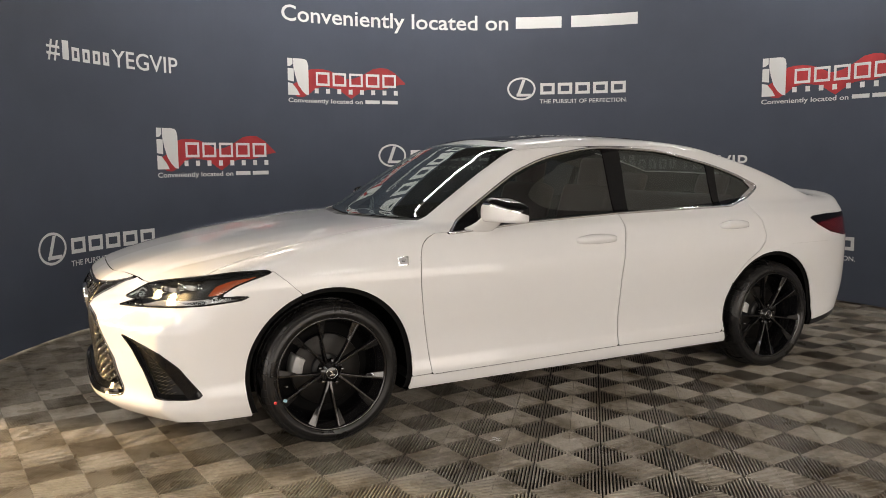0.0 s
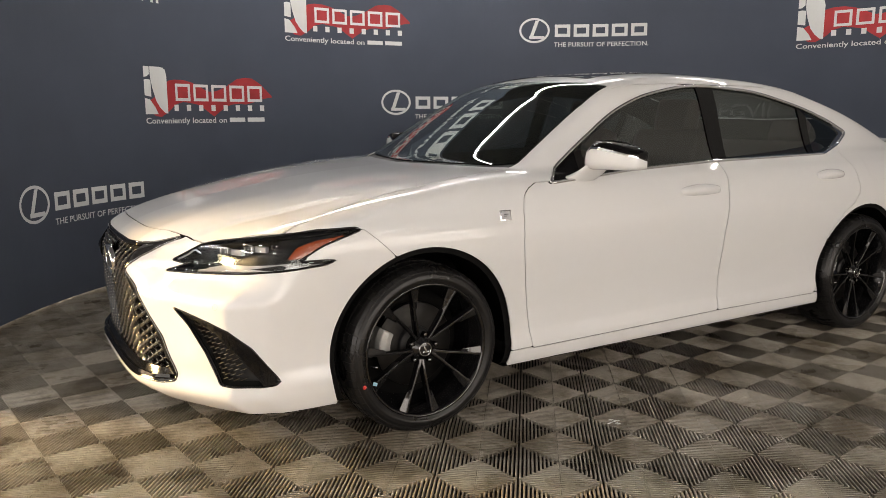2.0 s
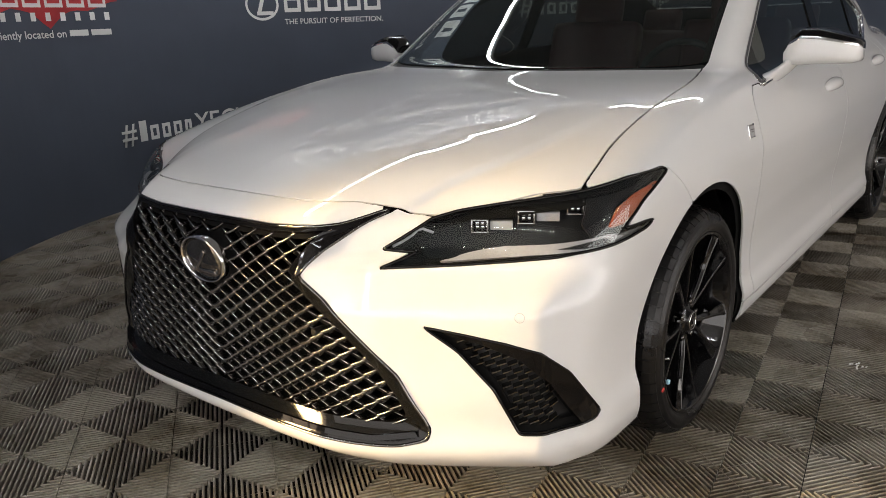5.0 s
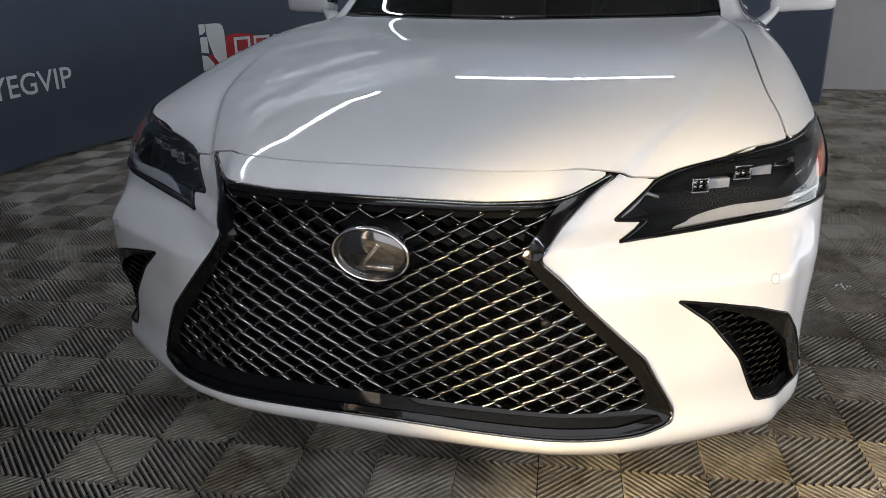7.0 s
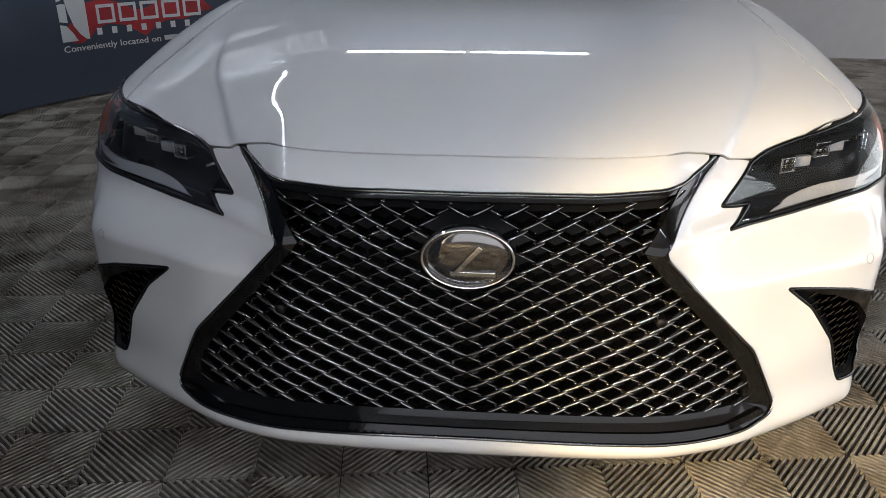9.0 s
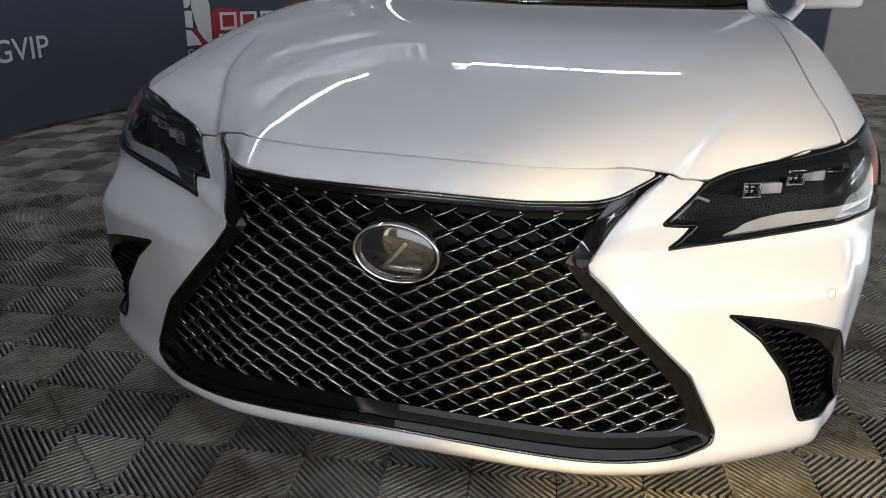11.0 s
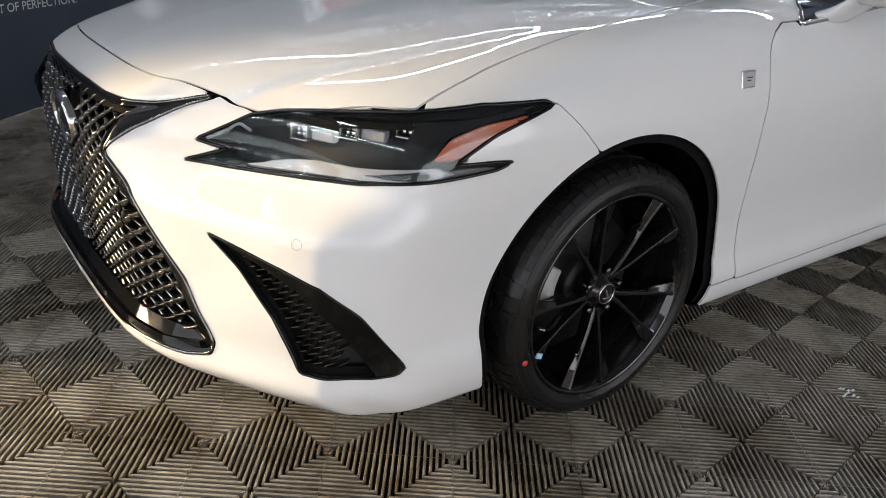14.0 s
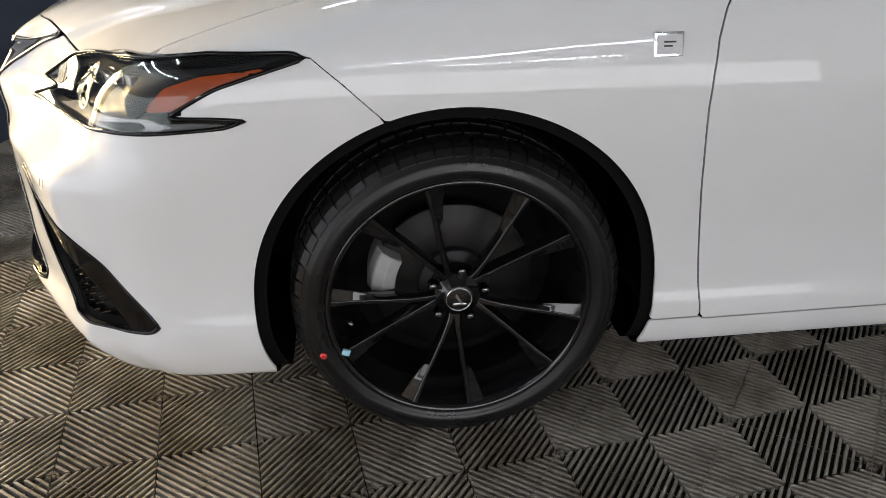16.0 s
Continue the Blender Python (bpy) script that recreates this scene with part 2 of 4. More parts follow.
hood_d = curve((0, 0), (.3, .004), (.5, .014), (.65, .032), (.75, .05), (.83, .072), (.9, .098), (1.0, .2))
roof_c = curve((-1.6, -.38), (.2, .862), (.42, 1.0), (.7, 1.178), (.95, 1.326), (1.1, 1.40), (1.3, 1.440), (1.7, 1.462), (2.1, 1.448), (2.4, 1.420),
               (2.7, 1.350), (3.0, 1.260), (3.3, 1.145), (3.5, 1.05), (5.0, .38))
green_w = curve((.7, .87), (.95, .80), (1.1, .745), (1.25, .69), (1.345, .652), (1.42, .61), (1.5, .55))
green_taper = curve((.2, .05), (.5, .03), (1.0, 0), (2.5, 0), (2.9, .01), (3.3, .05), (3.6, .11))


drop_k = curve((-.55, 1), (-.3, .78), (0, .5), (.35, .18), (.7, .25), (2.5, .35), (3.3, 1))
ridge_y = curve((-.9, .43), (-.744, .497), (-.634, .545), (-.457, .618), (-.3, .655), (.1, .71), (.6, .74))
ridge_h = curve((-.95, .2), (-.8, 1), (-.6, 1), (-.45, .55), (-.2, .3), (.2, 0))
valley_h = curve((-1, 1), (-.62, 1), (-.45, .6), (-.3, .25), (-.1, 0), (.2, 0))
floor_z = curve((-1, .168), (-.35, .168), (.35, .188), (2.5, .196), (3.1, .21), (3.6, .26), (4.0, .30))


def step(v, a, b):
    t = np.clip((v - a) / (b - a), 0, 1)
    return t * t * (3 - 2 * t)


cheek = curve((0, 0), (.33, 0), (.42, 1), (.60, 1), (.82, 0), (1.2, 0))


def body_level(x, y, z):
    """Below zero inside the car."""
    a = np.sqrt(y * y + 1e-6)
    f = a - side_w(z) + side_taper(x)
    u = np.clip((z - .57) / .10, 0, 1)
    u = u * u * (3 - 2 * u)
    lip = bump(z, .235, .05) * (.028 + .004 / (1 + np.exp((a - .60) / .02)))
    # hollows above and below the ridge that runs out from the grille
    dent = cheek(a) * (.030 * step(z, .664, .700) + .021 * step(z, .650, .590) * step(z, .34, .48))
    f = smax(f, front_c(z) - lip + dent + (1 - u) * front_g(a) + u * front_h(a) - x, .03)
    f = smax(f, x - rear_c(z) + rear_g(a), .03)
    # raised middle of the hood, with a crease on either side
    ridge = .006 / (1 + np.exp((a - ridge_y(x)) / .0065)) * ridge_h(x)
    f = smax(f, z - hood_c(x) + hood_d(a) * drop_k(x) - ridge, .035)
    # sharp valley beside the raised middle, fading outwards and towards the windscreen
    s = a - ridge_y(x)
    f = f + .019 * valley_h(x) * step(z, .745, .79) * np.exp(-np.maximum(s, 0) / .055) / (1 + np.exp(np.clip(-s / .0035, -40, 40)))
    f = smax(f, floor_z(x) - z, .012)
    g = smax(a - green_w(z) + green_taper(x), z - roof_c(x - .15 * a * a) + .032 * (a / .6) ** 2, .045)
    g = smax(g, .6 - z, .02)
    g = smax(smax(g, x - 3.62, .02), -.4 - x, .02)
    return smin(f, g, .03)


NX, NA, NF, NR = 500, 740, 170, 46
SPINE = (-.30, 3.45, .62)


def body_grid():
    """Points of the surface on a capsule of rays round a spine, and its quads."""
    x0, x1, zc = SPINE
    # more rays towards the sides and the top than below
    u = np.linspace(0, 1, NA, endpoint=False)
    ang = 2 * np.pi * u + .35 * np.sin(2 * np.pi * u + np.pi / 2) - np.pi / 2 - .35
    rows = []
    for i in range(1, NF):
        b = np.pi / 2 * i / NF
        rows.append((x0, -np.cos(b), np.sin(b)))
    for x in np.linspace(x0, x1, NX):
        rows.append((x, 0, 1))
    for i in range(1, NR):
        b = np.pi / 2 * i / NR
        rows.append((x1, np.sin(b), np.cos(b)))
    R = np.array(rows)
    ox = np.repeat(R[:, 0], NA)
    dx = np.repeat(R[:, 1], NA)
    dr = np.repeat(R[:, 2], NA)
    ca, sa = np.tile(np.cos(ang), len(R)), np.tile(np.sin(ang), len(R))
    D = np.c_[dx, dr * ca, dr * sa]
    O = np.c_[ox, 0 * ox, 0 * ox + zc]
    lo, hi = np.zeros(len(O)), np.full(len(O), 1.6)
    for _ in range(26):
        m = (lo + hi) / 2
        P = O + m[:, None] * D
        inside = body_level(*P.T) < 0
        lo, hi = np.where(inside, m, lo), np.where(inside, hi, m)
    P = O + lo[:, None] * D
    n = len(R)
    i = np.arange(n - 1)[:, None] * NA
    j = np.arange(NA)
    jn = (j + 1) % NA
    Q = np.stack([i + j, i + jn, i + NA + jn, i + NA + j], -1).reshape(-1, 4)
    e = 1e-4
    N = np.stack([body_level(*(P + e * v).T) - body_level(*(P - e * v).T) for v in np.eye(3)], -1)
    N /= np.linalg.norm(N, axis=1)[:, None]
    return P, Q, N
# ---- end of car shape ----

P, Q, N = body_grid()
SURFACE = P
X, Y, Z = P.T
AY = np.abs(Y)
ROUND = AY + X  # runs round the front corner of the car, from its middle to its side


def poly(u, v, pts):
    """Signed distance to a closed outline, below zero inside."""
    pts = np.array(pts, float)
    d = np.full(len(u), 1e9)
    inside = np.zeros(len(u), bool)
    for (ax, ay), (bx, by) in zip(pts, np.roll(pts, -1, 0)):
        ex, ey = bx - ax, by - ay
        t = np.clip(((u - ax) * ex + (v - ay) * ey) / (ex * ex + ey * ey + 1e-12), 0, 1)
        d = np.minimum(d, np.hypot(u - ax - t * ex, v - ay - t * ey))
        cross = (ay > v) != (by > v)
        inside ^= cross & (u < ex * (v - ay) / (by - ay + 1e-12) + ax)
    return np.where(inside, -d, d)


def region(phi, *without, gap=.0036):
    for w in without:
        phi = np.maximum(phi, gap - w)
    return phi


def cut(phi, push=0.0, flange=.006, Q=Q, out=None, base=None):
    """The piece of the car's surface (or of a like one, base) where phi is below zero, its edges turned inwards."""
    P = base if base is not None else SURFACE
    s = phi[Q] < 0
    full = s.all(1)
    some = s.any(1) & ~full
    verts, index, faces = [], {}, []
    pos, nor = [], []

    def corner(i):
        if i not in index:
            index[i] = len(pos)
            pos.append(P[i]), nor.append(N[i])
        return index[i]

    def edge(i, j):
        k = (i, j) if i < j else (j, i)
        if k not in index:
            t = phi[k[0]] / (phi[k[0]] - phi[k[1]])
            index[k] = len(pos)
            pos.append(P[k[0]] + t * (P[k[1]] - P[k[0]]))
            n = N[k[0]] + t * (N[k[1]] - N[k[0]])
            nor.append(n / np.linalg.norm(n))
        return index[k]

    qf = Q[full]
    if len(qf):
        ids, back = np.unique(qf, return_inverse=True)
        for n, i in enumerate(ids.tolist()):
            index[i] = n
        pos.extend(P[ids]), nor.extend(N[ids])
        faces.extend(back.reshape(-1, 4).tolist())
    for q in Q[some].tolist():
        f = []
        for a, b in zip(q, q[1:] + q[:1]):
            if phi[a] < 0:
                f.append(corner(a))
            if (phi[a] < 0) != (phi[b] < 0):
                f.append(edge(a, b))
        if len(f) > 2:
            faces.append(f)
    if not faces:
        return [], []
    pos, nor = np.array(pos), np.array(nor)
    if out is not None:
        nor[:] = out
    pos = pos + push * nor
    verts = [tuple(p) for p in pos]
    if flange:
        used = {}
        for f in faces:
            for a, b in zip(f, f[1:] + f[:1]):
                used[(a, b)] = True
        rim = [(a, b) for (a, b) in used if (b, a) not in used]
        low = {}
        for a, b in rim:
            for i in (a, b):
                if i not in low:
                    low[i] = len(verts)
                    verts.append(tuple(pos[i]))
                    verts.append(tuple(pos[i] - flange * nor[i]))
            faces.append([low[b], low[a], low[a] + 1, low[b] + 1])
    return verts, faces


car = thing("car", "white pearl four-door sedan with black wheels on rib tile floor", "car")


def panel(name, phi, mat, parent=None, label="", push=0.0, flange=.006, out=None, base=None):
    v, f = cut(phi, push, flange, out=out, base=base)
    return place_part(name, mesh(name, v, f, mat), parent or car, label) if f else None


LEFT, RIGHT = Y + .0, -Y + .0      # below zero on that side
sides = (("left", LEFT), ("right", RIGHT))
far_in = .42 - AY
arch_f = np.maximum(np.hypot(X - .012, Z - .333) - .400, .5 - AY)
arch_r = np.maximum(np.hypot(X - 2.87, Z - .333) - .395, .5 - AY)
front_of = X - .35
# front features, by the run round the corner and the height
lamp_o = [(-.380, .664), (-.244, .664), (-.125, .668), (.021, .675), (.167, .684), (.227, .690), (.37, .698), (.517, .710), (.555, .722), (.504, .726), (.405, .727), (.50, .776), (.647, .821), (.622, .831),
          (.452, .828), (.301, .813), (.175, .803), (.015, .787), (-.115, .773), (-.20, .759), (-.27, .733), (-.364, .699), (-.309, .694), (-.255, .691)]
lamp = np.maximum(poly(ROUND, Z, lamp_o), front_of)
vent_o = [(-.262, .549), (-.13, .532), (-.02, .515), (.09, .490), (.195, .425), (.25, .37), (.318, .302), (.30, .290), (.23, .285), (.025, .289), (-.055, .403), (-.16, .493)]
vent = np.maximum(poly(ROUND, Z, vent_o), front_of)
grille_half = [(0, .749), (.228, .750), (.335, .757), (.389, .758), (.44, .776), (.457, .785), (.464, .779), (.434, .763), (.418, .750), (.374, .706), (.343, .655), (.39, .602), (.55, .43), (.615, .30),
               (.612, .276), (.56, .262), (.45, .259), (.2, .262), (0, .265)]
grille_o = grille_half + [(-a, b) for a, b in grille_half[-2:0:-1]]
grille = np.maximum(poly(Y, Z, grille_o), X + .55)
# windows, by length and height
dlo_o = [(.645, .945), (.80, 1.045), (.935, 1.128), (1.17, 1.255), (1.412, 1.33), (1.744, 1.371), (2.114, 1.354), (2.447, 1.29), (2.751, 1.199), (2.915, 1.127),
         (2.90, 1.112), (2.795, 1.058), (2.62, 1.014), (2.3, 1.009), (1.748, 1.001), (1.137, .978)]
dlo_top = curve(*dlo_o[:10])
dlo_o = [(u, float(dlo_top(u))) for u in np.linspace(.645, 2.915, 60)] + dlo_o[10:]
dlo = np.maximum(poly(X, Z, dlo_o), far_in)
dlo_in = dlo + .004
screen_side = curve((.30, .735), (.55, .70), (.60, .69), (1.2, .60), (1.4, .57))
cowl = curve((0, .40), (.2, .425), (.4, .465), (.6, .535), (.7, .60))
head = curve((0, 1.10), (.3, 1.12), (.5, 1.155), (.65, 1.20))
screen = np.maximum.reduce([AY - screen_side(X), cowl(AY) - X, X - head(AY), .9 - Z])
rear_screen = np.maximum.reduce([AY - .56, 2.55 + .1 * AY * AY - X, X - 3.18 + .1 * AY, 1.0 - Z])
hood_front = curve((0, -.878), (.18, -.875), (.32, -.863), (.355, -.853), (.40, -.820), (.445, -.792), (.47, -.776), (.50, -.755), (.54, -.733), (.59, -.706), (.72, -.60), (.81, -.53), (.9, -.4))
hood_side = curve((-.9, .86), (-.535, .810), (-.43, .797), (-.32, .779), (-.2, .768), (0, .757), (.25, .746), (.40, .722), (.49, .70), (.7, .66))
hood = np.maximum.reduce([hood_front(AY) - X, AY - hood_side(X), X - cowl(AY) + .045, .6 - Z])
roof_panel = np.maximum.reduce([1.20 - Z, AY - .62, head(AY) + .004 - X, X - 2.55 - .1 * AY * AY])
sunroof = np.maximum.reduce([AY - .42, 1.22 - X, X - 2.35, 1.3 - Z])
door_f = np.maximum(poly(X, Z, [(.60, .962), (.525, .930), (.500, .910), (.486, .890), (.470, .84), (.462, .78), (.461, .72), (.466, .66), (.480, .55), (.497, .45), (.514, .32), (.520, .268), (.527, .260), (.9, .263), (1.67, .272), (1.674, .34),
                                (1.676, .5), (1.678, .66), (1.70, .80), (1.742, .92), (1.75, 1.02), (1.8, 1.2), (.9, 1.2)]), far_in)
door_r = np.maximum(poly(X, Z, [(1.675, .272), (2.44, .266), (2.47, .30), (2.488, .356), (2.51, .50), (2.548, .60), (2.64, .69), (2.735, .745), (2.79, .80), (2.808, .84), (2.81, .92), (2.77, 1.03),
                                (2.7, 1.2), (1.805, 1.2), (1.755, 1.02), (1.747, .92), (1.705, .80), (1.683, .66), (1.681, .5), (1.679, .34)]), far_in)
belt = curve((.3, .945), (.645, .951), (1.137, .984), (1.748, 1.007), (2.3, 1.015), (2.62, 1.020), (2.795, 1.064), (2.9, 1.118), (3.0, 1.13))
door_f, door_r = np.maximum(door_f, Z - belt(X)), np.maximum(door_r, Z - belt(X))
tail_o = [(3.26, .918), (3.30, .930), (3.45, .938), (4.1, .945), (4.1, .79), (3.60, .795), (3.42, .828), (3.32, .875)]
tail = np.maximum.reduce([poly(X, Z, tail_o), .35 - AY, Z - .96])
trunk = np.maximum.reduce([3.22 - X, AY - .66, .62 - Z])
# bumper line from the lamp's tip to the arch
nose = np.maximum(poly(X, Z, [(-1.2, .15), (-1.2, .9), (-.74, .9), (-.70, .806), (-.50, .816), (-.25, .824), (-.195, .778), (-.125, .712), (-.1, .6), (-.1, .1)]), X)
rear_bumper = np.maximum(3.02 - X, Z - .77)
sill = np.maximum.reduce([Z - curve((.3, .259), (1.67, .272), (2.5, .266))(X), .385 - X, X - 2.5])
floor_pan = Z - floor_z(X) - .005

opening = (arch_f, arch_r, lamp, vent, grille, dlo, screen, rear_screen, hood, floor_pan)
panel("underbody", region(floor_pan, arch_f, arch_r), liner_mat, label="black underbody")
panel("hood", region(hood, lamp, grille), paint, label="white sculpted hood")
panel("front_bumper", region(region(nose, arch_f, lamp, vent, grille, floor_pan), hood, gap=.0042), paint)
cowl_strip = np.maximum.reduce([cowl(AY) - .043 - X, X - cowl(AY) + .002, AY - .69, .85 - Z])
panel("cowl", region(cowl_strip, hood, dlo), dark_plastic, label="black cowl below the windscreen", push=-.006)
panel("windscreen", screen, screen_glass, label="raked windscreen", flange=0)
panel("rear_window", rear_screen, window_glass, flange=0)
panel("sunroof", sunroof, gloss_black, label="black glass sunroof", push=.002)
panel("roof", region(roof_panel, sunroof, dlo, screen, rear_screen), paint)
panel("trunk_lid", region(trunk, rear_screen, tail, rear_bumper), paint)
for name, half in sides:
    fd = np.maximum(door_f, half)
    rd = np.maximum(door_r, half)
    panel("door", region(fd, dlo, arch_f), paint, label=f"{name} front door")
    panel("door", region(rd, dlo, arch_r, region(door_f, gap=0)), paint, label=f"{name} rear door")
    panel("fender", np.maximum(region(region(region(X - 1.0, hood, gap=.0055), *opening, cowl_strip, door_f, door_r, dlo, sill, roof_panel), nose, gap=.0018), half), paint)
    panel("quarter_panel", np.maximum.reduce([region(1.0 - X, *opening, door_f, door_r, sill, trunk, tail, roof_panel), region(1.0 - X, rear_bumper, gap=.0004), half]), paint)
    panel("sill", np.maximum(region(sill, arch_f, arch_r, floor_pan, door_f, door_r), half), paint)
    tl = panel("tail_lamp", region(np.maximum(tail, half), .884 - Z + .10 * (X - 3.3), gap=0), red_lens, label="dark red tail lamp lens")
    panel("lamp_top", np.maximum.reduce([tail, half, .884 - Z + .10 * (X - 3.3)]), gloss_black, tl)
    fuel = np.maximum.reduce([poly(X, Z, [(2.93, .862), (2.925, .99), (2.95, 1.0), (3.13, .998), (3.15, .98), (3.14, .87), (3.12, .862)]), half])
    if name == "left":
        panel("fuel_flap", fuel, paint, label="fuel filler flap", push=.0006, flange=.004)
rear_skirt = np.maximum(3.20 - X, Z - floor_z(X) - .038)
panel("rear_bumper", region(region(rear_bumper, arch_r, floor_pan, tail), rear_skirt, gap=.0015), paint)
panel("rear_skirt", region(rear_skirt, arch_r, floor_pan), dark_plastic, label="black lower rear skirt")
# dark shell just inside, seen only through the gaps
coarse = Q.reshape(-1, NA, 4)[::2, ::2, 0]
q0, q1 = coarse[:-1], coarse[1:]
coarse = np.stack([q0, np.roll(q0, -1, 1), np.roll(q1, -1, 1), q1], -1).reshape(-1, 4)
v, f = cut(region(Z - 10, *opening[:8], gap=-.02), push=-.014, flange=0, Q=coarse)
place_part("inner_shell", mesh("inner_shell", v, f, liner_mat), car)

# side windows with bright trim
for name, half in sides:
    pillar = np.maximum.reduce([poly(X, Z, [(1.735, .9), (1.735, 1.02), (1.75, 1.40), (1.876, 1.40), (1.835, 1.02), (1.835, .9)]), dlo_in, half])
    divider = np.maximum.reduce([poly(X, Z, [(2.50, .9), (2.495, 1.02), (2.525, 1.35), (2.60, 1.35), (2.545, 1.02), (2.55, .9)]), dlo_in, half])
    corner = np.maximum.reduce([X - .90 + .7 * (1.03 - Z) * 0, poly(X, Z, [(.5, .9), (.86, .9), (.86, 1.2), (.5, 1.2)]), dlo_in, half])
    panel("pillar_cover", pillar, gloss_black, label="gloss black pillar cover", push=.001)
    panel("window_divider", divider, gloss_black, push=.001)
    panel("mirror_base", corner, gloss_black)
    glass_in = region(np.maximum(dlo_in, half), pillar, divider, corner, gap=0)
    panel("trim_wedge", np.maximum.reduce([poly(X, Z, [(2.775, 1.045), (2.90, 1.108), (2.925, 1.127), (2.86, 1.155), (2.80, 1.172), (2.855, 1.118), (2.70, 1.04), (2.60, 1.012)]), dlo, half]), chrome, label="bright wedge at the end of the window trim", push=.002)
    panel("side_window", np.maximum(glass_in, X - 1.8), window_glass, flange=0, push=-.004)
    panel("side_window", np.maximum.reduce([glass_in, 1.8 - X, X - 2.54]), window_glass, flange=0, push=-.004)
    panel("quarter_window", np.maximum(glass_in, 2.54 - X), window_glass, flange=0, push=-.004)

# ---- wheels ----
def tyre_mesh():
    prof = [(.262, -.098), (.268, -.110), (.2705, -.1135), (.274, -.1135), (.276, -.1155), (.283, -.119), (.291, -.1198), (.2925, -.1188), (.298, -.1185), (.3045, -.1165), (.3055, -.1150), (.309, -.113), (.320, -.103), (.328, -.088), (.333, -.065), (.335, -.03), (.335, .04), (.333, .08), (.327, .102), (.30, .116), (.245, .10)]
    v, f = lathe(prof, 160)
    # flat where it stands on the floor
    v = [(x, y, max(z, -.3255)) for x, y, z in v]
    return mesh("tyre", v, f, rubber)


def rim_mesh():
    prof = [(.268, -.106), (.268, -.112), (.262, -.114), (.257, -.108), (.252, -.09), (.243, -.06), (.225, .0), (.222, .10), (.240, .108), (.246, .10)]
    v, f = lathe(prof, 96)
    return mesh("wheel", v, f, rim_black)


def spoke_mesh(turn):
    """One spoke of a pair: a narrow crest, steep towards its partner, that flares into a sloped blade near the rim."""
    bm = bmesh.new()
    secs = []
    g = 1 if turn > 0 else -1
    # radius, crest half-width, reach of the outer facet, its drop, height of the crest, thickness, share of the turn
    for r, c, wo, drop, y, d, a in ((.030, .006, .013, .010, -.070, .030, .30), (.062, .0045, .010, .011, -.078, .036, .52), (.10, .0036, .0085, .012, -.084, .036, .72),
                                    (.150, .0032, .0085, .013, -.090, .034, .87), (.168, .0032, .0095, .012, -.092, .033, .91), (.178, .0032, .016, .006, -.0935, .032, .93),
                                    (.215, .0034, .024, .007, -.099, .030, .98), (.258, .0045, .034, .007, -.1075, .026, 1.0)):
        ang = turn * a
        co, si = math.cos(ang), math.sin(ang)
        row = []
        for o, h in ((-c - .0025, d), (-c - .0010, .0022), (-c, 0), (c, 0), (c + .0015, .0020), (wo, drop), (wo * .96, drop + .004), (min(wo * .5, .006), d)):
            o *= g
            row.append(bm.verts.new((r * co - o * si, y + h, r * si + o * co)))
        secs.append(row)
    for a, b in zip(secs, secs[1:]):
        for i in range(8):
            bm.faces.new((a[i], a[(i + 1) % 8], b[(i + 1) % 8], b[i]))
    bm.faces.new(secs[0][::-1]), bm.faces.new(secs[-1])
    bmesh.ops.recalc_face_normals(bm, faces=bm.faces)
    # rounded edges along the crest and the blade
    long = [e for a, b in zip(secs, secs[1:]) for i in (2, 3, 5) for e in a[i].link_edges if e.other_vert(a[i]) is b[i]]
    bmesh.ops.bevel(bm, geom=long, offset=.0016, segments=3, affect="EDGES", clamp_overlap=True)
    for face in bm.faces:
        face.smooth = True
    for e in bm.edges:
        e.smooth = not e.is_manifold or e.calc_face_angle(0) < .6
    me = bpy.data.meshes.new("spoke")
    bm.to_mesh(me)
    bm.free()
    me.materials.append(rim_black)
    return me


def tread_mesh():
    """Blocks of the tread, parted by cross grooves; the outer rows wrap round the shoulder."""
    rad = curve((-.113, .308), (-.103, .320), (-.088, .328), (-.065, .333), (-.03, .335), (.03, .335), (.065, .333), (.088, .328), (.11, .312))
    v, f = [], []
    n = 58
    for i in range(n):
        for ys, sh in (((-.110, -.098, -.080, -.055), 0), ((.110, .098, .080, .055), .5), ((-.046, -.012), .3), ((.012, .046), .7)):
            a0 = 2 * math.pi * (i + sh) / n
            a1 = a0 + 2 * math.pi / n * .84
            b, k = len(v), len(ys)
            for a in (a0, a1):
                for y in ys:
                    r = float(rad(y))
                    for q in (r - .003, r + .0035):
                        v.append((q * math.cos(a), y, max(q * math.sin(a), -.3258)))
            o = 2 * k
            for j in range(k - 1):
                c = b + 2 * j
                f += [(c + 1, c + 3, c + o + 3, c + o + 1), (c, c + 2, c + 3, c + 1), (c + o, c + o + 1, c + o + 3, c + o + 2)]
            f += [(b, b + 1, b + o + 1, b + o), (b + o - 2, b + o + o - 2, b + o + o - 1, b + o - 1)]
    return mesh("tread", v, f, rubber, smooth=False)


